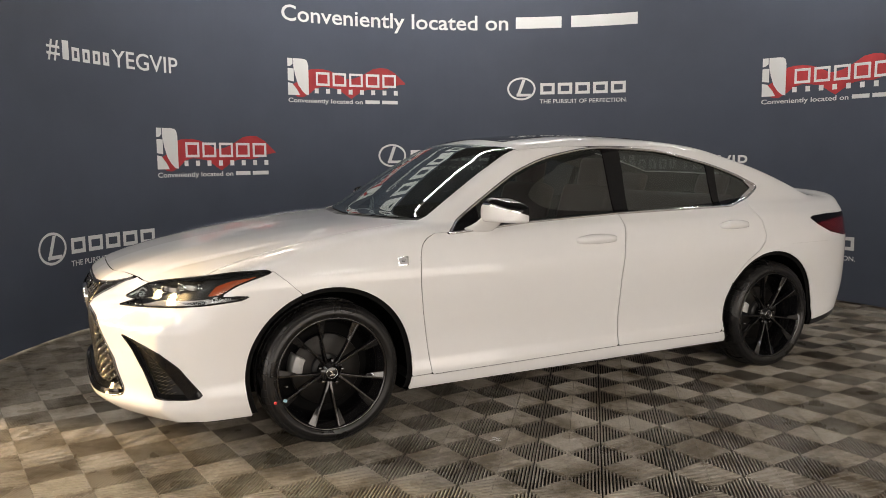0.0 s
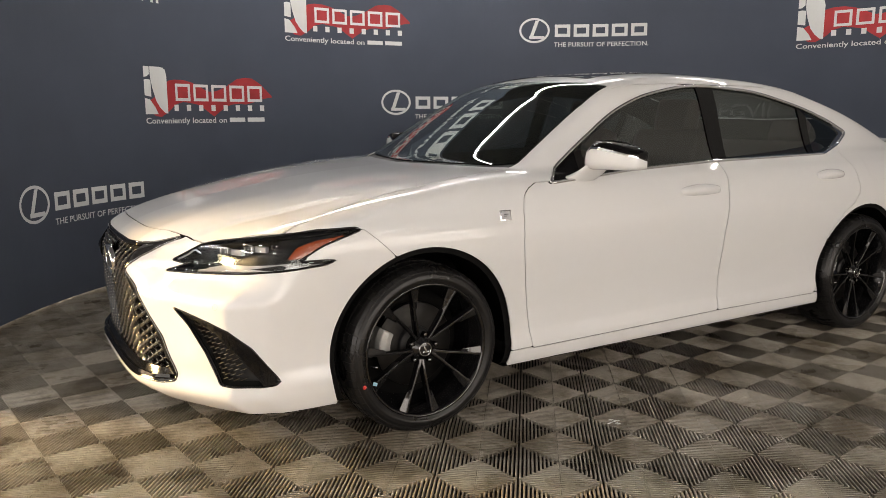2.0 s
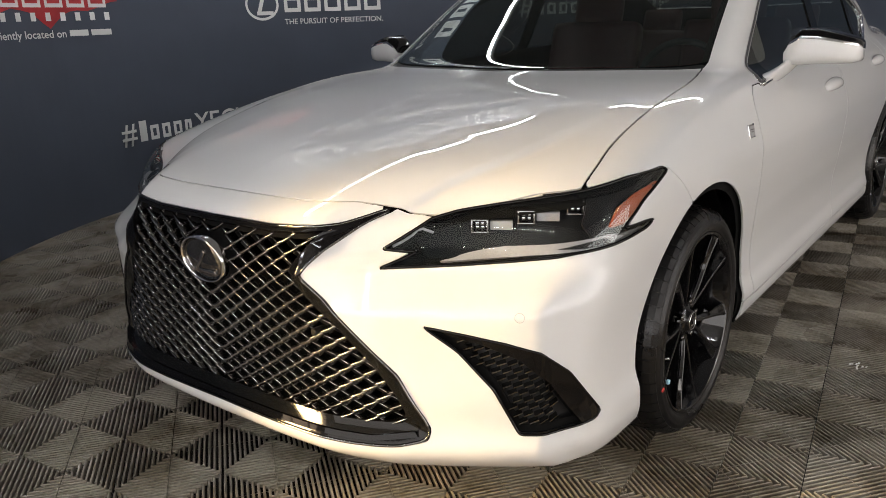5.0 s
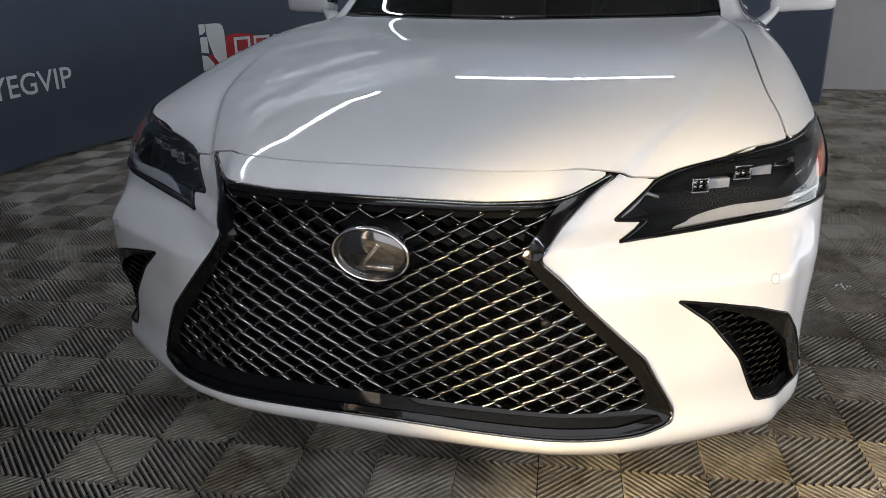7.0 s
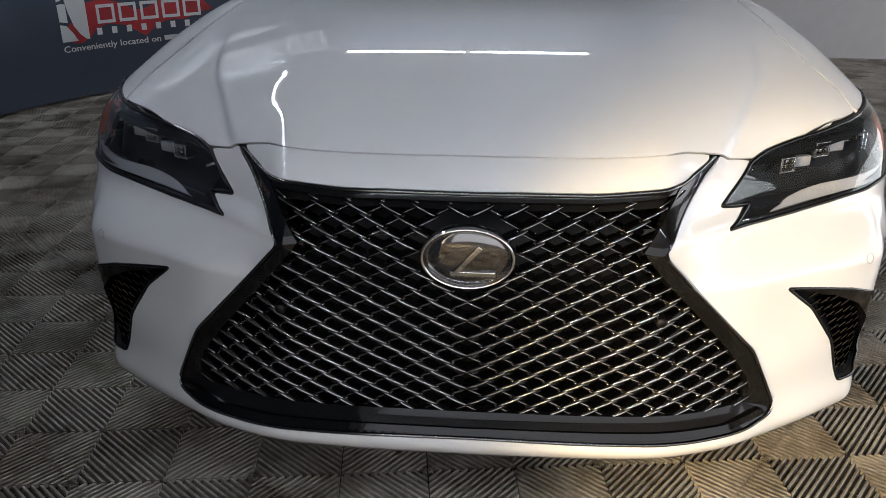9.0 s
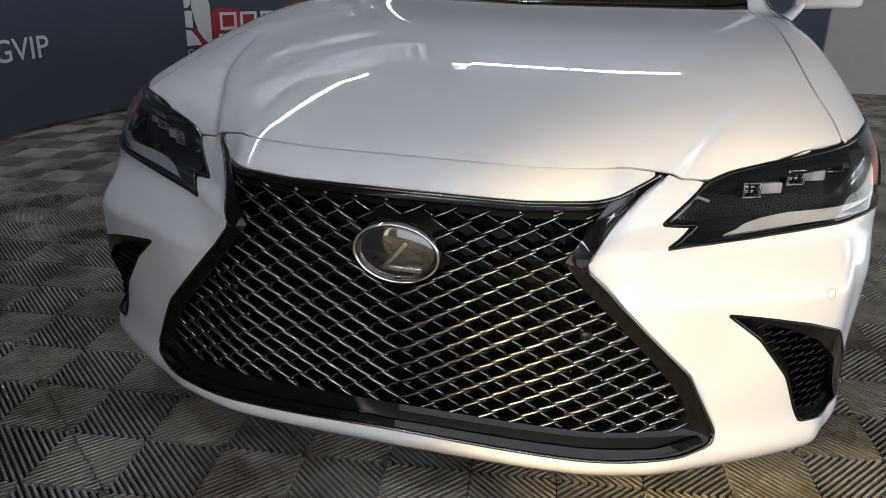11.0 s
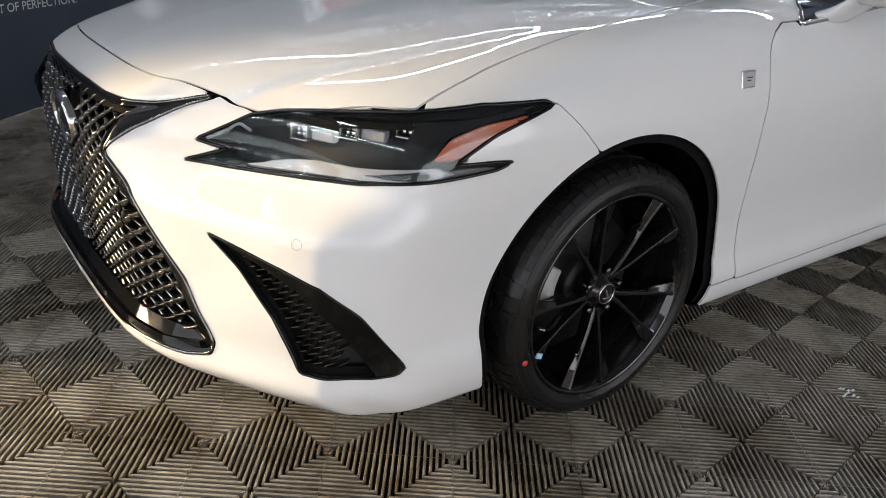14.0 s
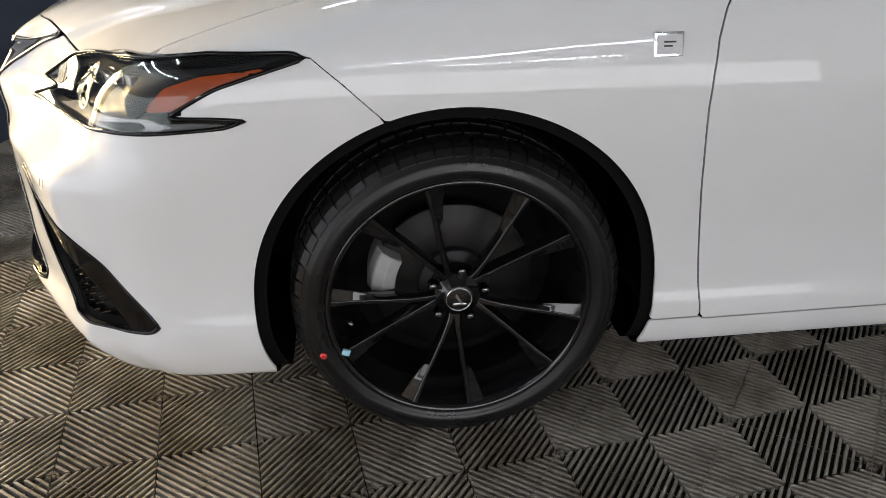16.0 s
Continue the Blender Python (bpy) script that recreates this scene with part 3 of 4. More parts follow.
def caliper_mesh():
    bm = bmesh.new()
    rows = []
    for i in range(9):
        a = radians(-15 + 3.75 * i)
        rows.append([bm.verts.new((r * math.cos(a), y, r * math.sin(a))) for r, y in ((.125, -.035), (.15, -.042), (.174, -.035), (.182, -.01), (.18, .05), (.125, .05))])
    for a, b in zip(rows, rows[1:]):
        for k in range(6):
            bm.faces.new((a[k], a[(k + 1) % 6], b[(k + 1) % 6], b[k]))
    bm.faces.new(rows[0]), bm.faces.new(rows[-1][::-1])
    bmesh.ops.recalc_face_normals(bm, faces=bm.faces)
    bmesh.ops.bevel(bm, geom=list(bm.edges), offset=.003, segments=1, affect="EDGES", clamp_overlap=True)
    me = bpy.data.meshes.new("caliper")
    bm.to_mesh(me), bm.free()
    me.materials.append(caliper_mat)
    return me


def disc_mesh(name, r, y0, y1, mat, n=24):
    v, f = lathe([(.0005, y0), (r * .8, y0), (r, y0 + .002), (r, y1)], n)
    return mesh(name, v, f, mat)


tyre_me, rim_me, tread_me, caliper_me = tyre_mesh(), rim_mesh(), tread_mesh(), caliper_mesh()
spoke_a, spoke_b = spoke_mesh(radians(13.5)), spoke_mesh(radians(-13.5))
hub_v, hub_f = lathe([(.0005, -.090), (.026, -.090), (.031, -.087), (.033, -.080), (.045, -.074), (.051, -.066), (.054, -.03), (.001, -.03)], 48)
hub_me = mesh("hub", hub_v, hub_f, rim_black)
ring_v, ring_f = lathe([(.0245, -.0905), (.0252, -.092), (.0262, -.092), (.027, -.0905)], 40)
ring_me = mesh("cap_ring", ring_v, ring_f, chrome)
disc_v, disc_f = lathe([(.07, .0), (.168, .0), (.170, .002), (.170, .022), (.07, .022)], 72)
disc_me = mesh("brake_disc", disc_v, disc_f, steel)
hat_v, hat_f = lathe([(.001, -.02), (.072, -.02), (.075, -.015), (.075, .02)], 40)
hat_me = mesh("brake_hat", hat_v, hat_f, dark_plastic)
nut_v, nut_f = lathe([(.0005, -.084), (.008, -.084), (.0095, -.08), (.0095, -.06)], 6)
nut_me = mesh("lug_nut", nut_v, nut_f, dark_chrome)
bm = bmesh.new()
add_box(bm, -.003, .003, -.0935, -.0905, -.014, .013, .001, Matrix.Rotation(radians(-30), 4, "Y"))
add_box(bm, -.012, .015, -.0935, -.0905, -.013, -.008, .001)
mark_me = bpy.data.meshes.new("cap_mark")
bm.to_mesh(mark_me), bm.free()
mark_me.materials.append(chrome)
for x in (0, 2.87):
    for sgn in (-1, 1):
        m = Matrix.Translation((x + .012, sgn * .805, .326))
        if sgn > 0:
            m = m @ Matrix.Rotation(math.pi, 4, "Z")
        wheel = place_part("wheel", rim_me, car, "gloss black alloy wheel with paired spokes", m)
        place_part("tyre", tyre_me, wheel, "black low-profile tyre")
        tagged(place_part("tread", tread_me, wheel), kind="stuff")
        for k in range(5):
            turn = Matrix.Rotation(-radians(118 + 72 * k), 4, "Y")
            for me in (spoke_a, spoke_b):
                place_part("spoke", me, wheel, "", turn)
            a = radians(118 + 36 + 72 * k)
            place_part("lug_nut", nut_me, wheel, "", Matrix.Translation((.057 * math.cos(a), .002, .057 * math.sin(a))))
        for nm, me in (("hub", hub_me), ("cap_ring", ring_me), ("cap_mark", mark_me), ("brake_disc", disc_me), ("brake_hat", hat_me)):
            place_part(nm, me, wheel)
        place_part("caliper", caliper_me, wheel, "silver brake caliper", Matrix.Rotation(-radians(165 if sgn < 0 else 15), 4, "Y"))
        v, f = lathe([(.02, .05), (.235, .055)], 48)
        place_part("dust_shield", mesh("dust_shield", v, f, liner_mat), wheel)
        v, f = tube([(-.232, -.085, -.035), (-.222, -.098, -.033), (-.216, -.108, -.032)], .0042, 10)
        place_part("valve", mesh("valve", v, f, steel_bright), wheel, "short metal tyre valve")
        if x == 0 and sgn < 0:
            place_part("paint_dot", disc_mesh("paint_dot", .008, -.1205, -.115, red_dot), wheel, "small red dot", Matrix.Translation((-.277, -.0, -.096)))
            bm = bmesh.new()
            add_box(bm, -.008, .008, -.118, -.112, -.0065, .0065, .001, Matrix.Translation((-.232, 0, -.093)) @ Matrix.Rotation(radians(20), 4, "Y"))
            part("sticker", bm, sticker, wheel, "pale blue sticker")
# wheel wells
for xc in (.012, 2.87):
    for sgn in (-1, 1):
        bm = bmesh.new()
        rows = []
        for i in range(33):
            a = math.pi * (i / 32 * 1.08 - .04)
            rows.append([bm.verts.new((xc + r * math.cos(a), sgn * y, .333 + r * math.sin(a))) for r, y in ((.404, .86), (.41, .80), (.41, .58))])
        for a, b in zip(rows, rows[1:]):
            for k in range(2):
                bm.faces.new((a[k], a[k + 1], b[k + 1], b[k]))
        c = bm.verts.new((xc, sgn * .58, .3))
        for a, b in zip(rows, rows[1:]):
            bm.faces.new((a[2], b[2], c))
        part("wheel_liner", bm, liner_mat, car, "black wheel arch liner")


# ---- car: nose ----
def front_x(y, z):
    """How far forward the nose lies at (y, z)."""
    lo, hi = -1.2, -.3
    for _ in range(22):
        m = (lo + hi) / 2
        if body_level(np.float64(m), np.float64(y), np.float64(z)) < 0:
            hi = m
        else:
            lo = m
    return hi


def in_outline(y, z, pts, margin=0.0):
    return poly(np.array([y]), np.array([z]), pts)[0] < -margin


open_half = [(0, .737), (.228, .738), (.306, .744), (.364, .749), (.350, .725), (.309, .657), (.367, .587), (.505, .43), (.545, .375), (.560, .335), (.553, .316), (.53, .308), (.45, .305), (0, .307)]
open_o = open_half + [(-a, b) for a, b in open_half[-2:0:-1]]
def bead(points, radius, flat=1.0):
    """A closed half-round bead along points on the surface."""
    return tube([tuple(p) for p in points], radius, 8, True)


def dense(pts, step=.012):
    """The outline with more points, its corners slightly rounded."""
    pts = np.array(pts, float)
    out = []
    for a, b in zip(pts, np.roll(pts, -1, 0)):
        n = max(1, int(np.hypot(*(b - a)) / step))
        out += [a + (b - a) * k / n for k in range(n)]
    out = np.array(out)
    return (np.roll(out, 1, 0) + 2 * out + np.roll(out, -1, 0)) / 4


def corner_spot(a, z, s):
    """The place on the nose where |y| + x is a, at height z, on side s."""
    lo, hi = .02, 1.2
    for _ in range(20):
        m = (lo + hi) / 2
        if body_level(np.float64(a - m), np.float64(m), np.float64(z)) < 0:
            lo = m
        else:
            hi = m
    return (a - lo, s * lo, z)


grille_in = np.maximum(poly(Y, Z, open_o), X + .55)
arm_half = [(.307, .657), (.343, .655), (.374, .706), (.418, .750), (.434, .763), (.464, .779), (.457, .785), (.44, .776), (.391, .758), (.371, .753), (.350, .725)]
arms = np.minimum(poly(Y, Z, arm_half), poly(-Y, Z, arm_half))
arms = np.maximum(arms, grille)
# the frame slopes inwards from its outer edge
sloped = P + np.c_[.36 * np.clip(-grille - .004, 0, .045), 0 * X, 0 * X]
panel("grille_frame", region(grille, grille_in, arms, gap=0), frame_metal, label="gloss black spindle grille frame", flange=.02, base=sloped)
for side_name, half_y in sides:
    panel("grille_arm", np.maximum(arms, half_y), gloss_black, label="gloss black upper arm of the grille", push=.002, flange=.02, base=sloped)
v, f = bead([(front_x(y, z) - .001, y, z) for y, z in dense(grille_o)], .0036)
place_part("grille_edge", mesh("grille_edge", v, f, dark_chrome), car, "dark chrome edge of the grille")
panel("grille_backing", grille, dark_plastic, push=-.085, flange=0)
lip = np.maximum.reduce([poly(Y, Z, [(-.60, .284), (-.5, .270), (0, .271), (.5, .270), (.60, .284), (.585, .296), (.5, .282), (0, .284), (-.5, .282), (-.585, .296)]), X + .55])
panel("front_lip", lip, gloss_black, label="gloss black strip along the lower lip", push=.007, flange=.02)
# the mesh: wires that zigzag from row to row, standing on edge
v, f = [], []
half, row_h = .0305, .0195
prof_x = {}


def mesh_x(y, z):
    k = (round(y, 4), round(z, 4))
    if k not in prof_x:
        prof_x[k] = front_x(*k) + .016
    return prof_x[k]


for r in range(29):
    zr = .268 + r * row_h
    for i in range(-22, 23):
        up = 1 if (i + r) % 2 else -1
        y0, y1 = i * half, (i + 1) * half
        z0, z1 = zr - up * row_h * .37, zr + up * row_h * .37
        ym, zm = (y0 + y1) / 2, (z0 + z1) / 2
        if not in_outline(ym, zm, open_o, -.006):
            continue
        if (ym / .089) ** 2 + ((zm - .642) / .066) ** 2 < 1:
            continue
        # each wire overshoots its node a little, like a fin
        strong = (up > 0) == (ym > 0)
        ex = .42 if strong else .22
        ya, za, yb, zb = y0, z0, y1, z1
        if up < 0:
            ya, za = y0 - ex * (y1 - y0), z0 - ex * (z1 - z0)
        else:
            yb, zb = y1 + ex * (y1 - y0), z1 + ex * (z1 - z0)
        xa, xb = mesh_x(y0, z0), mesh_x(y1, z1)
        b = len(v)
        t, back = (.0027, 0) if strong else (.0016, .007)
        # a slightly bowed, twisted blade of five sections
        for q in range(5):
            w = q / 4
            yy, zz, xx = ya + (yb - ya) * w, za + (zb - za) * w, xa + (xb - xa) * w + back
            zz -= .0016 * math.sin(math.pi * w) * (1 if strong else .4)
            tt = t * (.55 + .45 * math.sin(math.pi * (.15 + .7 * w)))
            # low in the grille the blades turn their broad faces to the front
            face = (.003 + .008 * float(step(zr, .63, .50))) * (1 if strong else .5) * math.sin(math.pi * (.12 + .76 * w))
            v += [(xx, yy, zz - tt * .35), (xx, yy, zz + tt * .35), (xx + .003, yy, zz + tt), (xx + .026, yy, zz + tt + .005), (xx + .022, yy, zz - face * .6), (xx + .007, yy, zz - tt - face)]
        for q in range(4):
            for k in range(6):
                c = b + 6 * q
                f.append((c + k, c + (k + 1) % 6, c + 6 + (k + 1) % 6, c + 6 + k))
        f += [tuple(b + k for k in range(6))[::-1], tuple(b + 24 + k for k in range(6))]
place_part("grille_mesh", mesh("grille_mesh", v, f, mesh_metal), car, "dark chrome diamond mesh")
# emblem
em = Matrix.Translation((front_x(0, .642) + .013, 0, .642)) @ Matrix.Rotation(radians(-7), 4, "Y")


def oval(name, prof, mat, parent, label=""):
    v, f = [], []
    n, k = 64, len(prof)
    for i in range(n):
        a = 2 * math.pi * i / n
        for r, x in prof:
            v.append((x, (.087 - .087 * (1 - r)) * math.cos(a), (.0635 * r) * math.sin(a)))
    for i in range(n):
        j = (i + 1) % n
        for p in range(k - 1):
            f.append((i * k + p, i * k + p + 1, j * k + p + 1, j * k + p))
    return place_part(name, mesh(name, v, f, mat), parent, label)


emblem = oval("emblem", [(.001, -.010), (.3, -.0092), (.55, -.007), (.75, -.004), (.86, 0), (.90, .004)], material("emblem_face", (.16, .155, .15), .07, .9, .5), car, "dark oval emblem with a bright ring")
emblem.matrix_basis = em
oval("emblem_ring", [(.89, .004), (.905, -.005), (.93, -.009), (.965, -.007), (.985, .0), (.98, .012)], chrome, emblem)
bm = bmesh.new()
add_box(bm, -.0125, -.006, -.005, .005, -.040, .036, .0015, Matrix.Rotation(radians(40), 4, "X"))
add_box(bm, -.0115, -.004, -.050, .032, -.033, -.023, .0015)
part("emblem_bar", bm, emblem_metal, emblem)
# parking sensors in the grille and the bumper
for sy in (-.357, .357):
    v, f = lathe([(.0005, -.004), (.008, -.004), (.0105, 0), (.0105, .03)], 20)
    place_part("parking_sensor", mesh("parking_sensor", v, f, steel), car, "round parking sensor", Matrix.Translation((front_x(sy, .513) + .02, sy, .513)) @ Matrix.Rotation(radians(-90), 4, "Z"))
for s in (-1, 1):
    c = Vector((front_x(.7935, .576), s * .7935, .576))
    e = 1e-3
    n = Vector([float(body_level(*(np.array(c) + e * d)) - body_level(*(np.array(c) - e * d))) for d in np.eye(3)]).normalized()
    v, f = tube([(.0105 * math.cos(2 * math.pi * k / 28), .0105 * math.sin(2 * math.pi * k / 28), 0) for k in range(28)], .0005, 6, True)
    place_part("parking_sensor", mesh("parking_sensor", v, f, lamp_silver), car, "thin ring of a parking sensor in the bumper", Matrix.Translation(c) @ n.to_track_quat("Z", "Y").to_matrix().to_4x4())

# headlamps and corner vents
amber_o = [(.352, .734), (.392, .775), (.466, .796), (.55, .8045), (.60, .812), (.51, .777), (.413, .738)]
silver_o = [(-.20, .676), (.08, .688), (.29, .696), (.42, .708), (.36, .722), (.20, .714), (.02, .706), (-.10, .692)]
tail_strip_o = [(.40, .715), (.53, .7185), (.545, .7125), (.43, .703), (.36, .697), (.36, .706)]
wedge_o = [(-.262, .549), (-.13, .532), (-.02, .515), (.09, .490), (.195, .425), (.25, .37), (.318, .302), (.30, .290), (.245, .286), (.20, .33), (.12, .415), (.02, .478), (-.08, .510)]
for name, half_y in sides:
    lm = np.maximum(lamp, half_y)
    outward = (-.78, -.62 if name == "left" else .62, .08)
    head_lamp = panel("headlamp", lm, lamp_inner, label=f"{name} slim L-shaped headlamp", push=-.06, flange=-.06, out=outward)
    side = -1 if name == "left" else 1
    v, f = bead([corner_spot(u, w, side) for u, w in dense(lamp_o)], .0038)
    place_part("lamp_bezel", mesh("lamp_bezel", v, f, gloss_black), head_lamp)
    panel("lamp_brow", np.maximum(lm, poly(ROUND, Z, [(-.2, .752), (-.05, .778), (.3, .803), (.50, .815), (.66, .834), (.6, .84), (.2, .83), (-.1, .81), (-.25, .76)])), gloss_black, head_lamp, push=-.004, flange=.01)
    panel("lens", lm, lamp_glass, head_lamp, "clear lamp lens", push=0.0, flange=0)
    panel("amber_reflector", np.maximum.reduce([poly(ROUND, Z, amber_o), half_y, front_of]), amber, head_lamp, "amber side reflector", push=-.002, flange=.01)
    panel("silver_blade", np.maximum.reduce([poly(ROUND, Z, silver_o), half_y, front_of]), lamp_silver, head_lamp, push=-.007, flange=.012)
    panel("lamp_notch", np.maximum.reduce([poly(ROUND, Z, [(.14, .697), (.32, .716), (.36, .712), (.34, .700), (.28, .697)]), half_y, front_of]), lamp_inner, head_lamp, push=-.003, flange=.004)
    v, f = tube([corner_spot(u, w, side) for u, w in ((-.335, .7015), (-.30, .712), (-.268, .7245), (-.25, .735), (-.232, .737), (-.20, .728))], .0034, 8)
    v = [(a + .006, b - .004 * side, c) for a, b, c in v]
    place_part("lamp_hook", mesh("lamp_hook", v, f, lamp_silver), head_lamp, "bright silver hook at the lamp's inner tip")
    panel("lamp_strip", np.maximum.reduce([poly(ROUND, Z, tail_strip_o), half_y, front_of]), lamp_grey, head_lamp, push=-.008, flange=.01)
    panel("lamp_wall", np.maximum.reduce([poly(ROUND, Z, [(.30, .715), (.35, .735), (.39, .78), (.47, .80), (.60, .818), (.60, .826), (.3, .81), (.26, .75)]), half_y, front_of]), lamp_inner, head_lamp, push=-.012, flange=.01)
    s = -1 if name == "left" else 1
    for (mx, my, mz) in ((-.672, .628, .739), (-.610, .715, .757), (-.535, .800, .773)):
        unit = Matrix.Translation((mx - .002, s * (my + .001), mz)) @ Matrix.Rotation(s * radians(-28), 4, "Z")
        bm = bmesh.new()
        for o in (-1, 1):
            add_box(bm, -.012, .022, o * .0178 - .002, o * .0178 + .002, -.0165, .0165, .0012, unit)
            add_box(bm, -.012, .022, -.0205, .0205, o * .0142 - .002, o * .0142 + .002, .0012, unit)
        lamp_unit = part("lamp_unit", bm, emblem_metal, head_lamp, "silver lamp projector frame")
        bm = bmesh.new()
        add_box(bm, .004, .024, -.0175, .0175, -.0135, .0135, 0, unit)
        part("lamp_eye", bm, gloss_black, head_lamp)
        bm = bmesh.new()
        for o in (-.0065, .0065):
            for q in (-.0045, .0045):
                add_box(bm, -.002, .006, o - .0036, o + .0036, q - .003, q + .003, .0008, unit)
        part("lamp_chip", bm, chrome, head_lamp)
        bm = bmesh.new()
        add_box(bm, .0, .02, -.075, -.022, -.012, .010, .003, unit if s < 0 else Matrix.Translation((mx - .002, s * (my + .001), mz)) @ Matrix.Rotation(radians(-28), 4, "Z") @ Matrix.Scale(-1, 4, (0, 1, 0)))
        part("lamp_step", bm, lamp_silver, head_lamp)
    vt = np.maximum(vent, half_y)
    corner_vent = panel("corner_vent", vt, dark_plastic, label=f"{name} black corner vent", push=-.034, flange=-.034, out=outward)
    v, f = bead([corner_spot(u, w, side) for u, w in dense(vent_o)], .0034)
    place_part("vent_frame", mesh("vent_frame", v, f, gloss_black), corner_vent)
    panel("vent_wedge", np.maximum.reduce([poly(ROUND, Z, wedge_o), half_y, front_of]), gloss_black, corner_vent, "gloss black wedge", push=.001, flange=.03)
    # short fins of the vent
    fins_v, fins_f = [], []
    for r in range(13):
        for i in range(9):
            a0, z0 = -.16 + i * .034 + (r % 2) * .017, .292 + r * .0185
            pm = np.array([[a0 + .012, z0]])
            if poly(pm[:, 0], pm[:, 1], vent_o)[0] > -.014 or poly(pm[:, 0], pm[:, 1], wedge_o)[0] < .004:
                continue
            b = len(fins_v)
            for a, zz in ((a0, z0 - .004), (a0 + .028, z0 + .004)):
                xx, yy = corner_spot(a, zz, 1)[:2]
                for d, dz in ((.012, 0), (.012, .003), (.032, .003), (.032, 0)):
                    fins_v.append((xx + d * .75, s * (yy - d * .65), zz + dz))
            fins_f += [(b, b + 1, b + 5, b + 4), (b + 1, b + 2, b + 6, b + 5), (b + 3, b, b + 4, b + 7)]
    place_part("vent_mesh", mesh("vent_mesh", fins_v, fins_f, dark_chrome, smooth=False), corner_vent)

# ---- car: mirrors, handles, badges ----
def side_y(x, z):
    lo, hi = .4, 1.1
    for _ in range(22):
        m = (lo + hi) / 2
        if body_level(np.float64(x), np.float64(m), np.float64(z)) < 0:
            lo = m
        else:
            hi = m
    return lo


for name, half_y in sides:
    sy = -1 if name == "left" else 1
    v, f = tube([(u, sy * (side_y(u, w) + .002), w) for u, w in dense(dlo_o, .02)], .0085, 8, True)
    place_part("window_trim", mesh("window_trim", v, f, chrome), car, "bright window trim")

mirror_secs = ((-.875, .878, 1.030, .060, .026), (-.895, .882, 1.046, .074, .050), (-.93, .888, 1.060, .084, .063), (-.98, .897, 1.059, .084, .059), (-1.04, .910, 1.051, .076, .051), (-1.082, .923, 1.045, .064, .043), (-1.100, .935, 1.042, .046, .034), (-1.104, .94, 1.042, .03, .022))


def mirror_shell(lo, hi, grow, s):
    """The stretch of the mirror's shell between two angles, in degrees up from its front."""
    v, f = [], []
    n = 22
    for (y, xc, zc, rx, rz) in mirror_secs:
        for i in range(n + 1):
            a = radians(lo + (hi - lo) * i / n)
            c, si = math.cos(a), math.sin(a)
            e = .52
            px = xc - (rx + grow) * math.copysign(abs(c) ** e, c)
            v.append((min(px, xc + rx * .62 + grow), s * -y, zc + (rz + grow) * math.copysign(abs(si) ** e, si)))
    k = n + 1
    for j in range(len(mirror_secs) - 1):
        for i in range(n):
            f.append((j * k + i, j * k + i + 1, (j + 1) * k + i + 1, (j + 1) * k + i))
    f.append(tuple(range((len(mirror_secs) - 1) * k, len(mirror_secs) * k)))
    f.append(tuple(range(k))[::-1])
    return v, f


for name, s in (("left", -1), ("right", 1)):
    v, f = mirror_shell(-178, 14, 0, s)
    door_mirror = place_part("door_mirror", mesh("door_mirror", v, f, paint), car, f"{name} white and black door mirror")
    v, f = mirror_shell(20, 178, 0, s)
    place_part("mirror_cap", mesh("mirror_cap", v, f, gloss_black), door_mirror, "gloss black upper cap")
    v, f = mirror_shell(12, 21, .0015, s)
    place_part("mirror_strip", mesh("mirror_strip", v, f, chrome), door_mirror, "chrome strip")
    bm = bmesh.new()
    secs = []
    for t in range(7):
        u = t / 6
        cx, cy, cz = .80 + .085 * u, .80 + .115 * u, .942 + .075 * u * u + .015 * u
        w, h = .100 - .035 * u, .026 + .010 * u
        secs.append([bm.verts.new((cx + w * math.cos(a) * .95, s * (cy + .2 * h * math.sin(a)), cz + h * math.sin(a))) for a in [2 * math.pi * k / 16 for k in range(16)]])
    for a, b in zip(secs, secs[1:]):
        for i in range(16):
            bm.faces.new((a[i], a[(i + 1) % 16], b[(i + 1) % 16], b[i]))
    bmesh.ops.recalc_face_normals(bm, faces=bm.faces)
    part("mirror_stalk", bm, paint, door_mirror)

doors = [o for o in car.children if o.name.startswith("door") and "mirror" not in o.name]
for d in doors:
    s = -1 if "left" in d["label"] else 1
    x0, x1, z = (1.392, 1.668, .870) if "front" in d["label"] else (2.447, 2.69, .902)
    bm = bmesh.new()
    n, secs = 24, []
    for i in range(n + 1):
        u = i / n
        x = x0 + (x1 - x0) * u
        e = min(1, math.sin(math.pi * min(max(u, .001), .999)) ** .45)
        y = side_y(x, z)
        zc = z + .006 * math.sin(math.pi * u)
        secs.append([bm.verts.new((x, s * (y - .004 + 0.036 * e * max(0, math.cos(a))), zc + .028 * (.35 + .65 * e) * math.sin(a))) for a in [2 * math.pi * k / 14 for k in range(14)]])
    for a, b in zip(secs, secs[1:]):
        for i in range(14):
            bm.faces.new((a[i], a[(i + 1) % 14], b[(i + 1) % 14], b[i]))
    bm.faces.new(secs[0]), bm.faces.new(secs[-1])
    bmesh.ops.recalc_face_normals(bm, faces=bm.faces)
    part("handle", bm, paint, d, "body-coloured door handle")

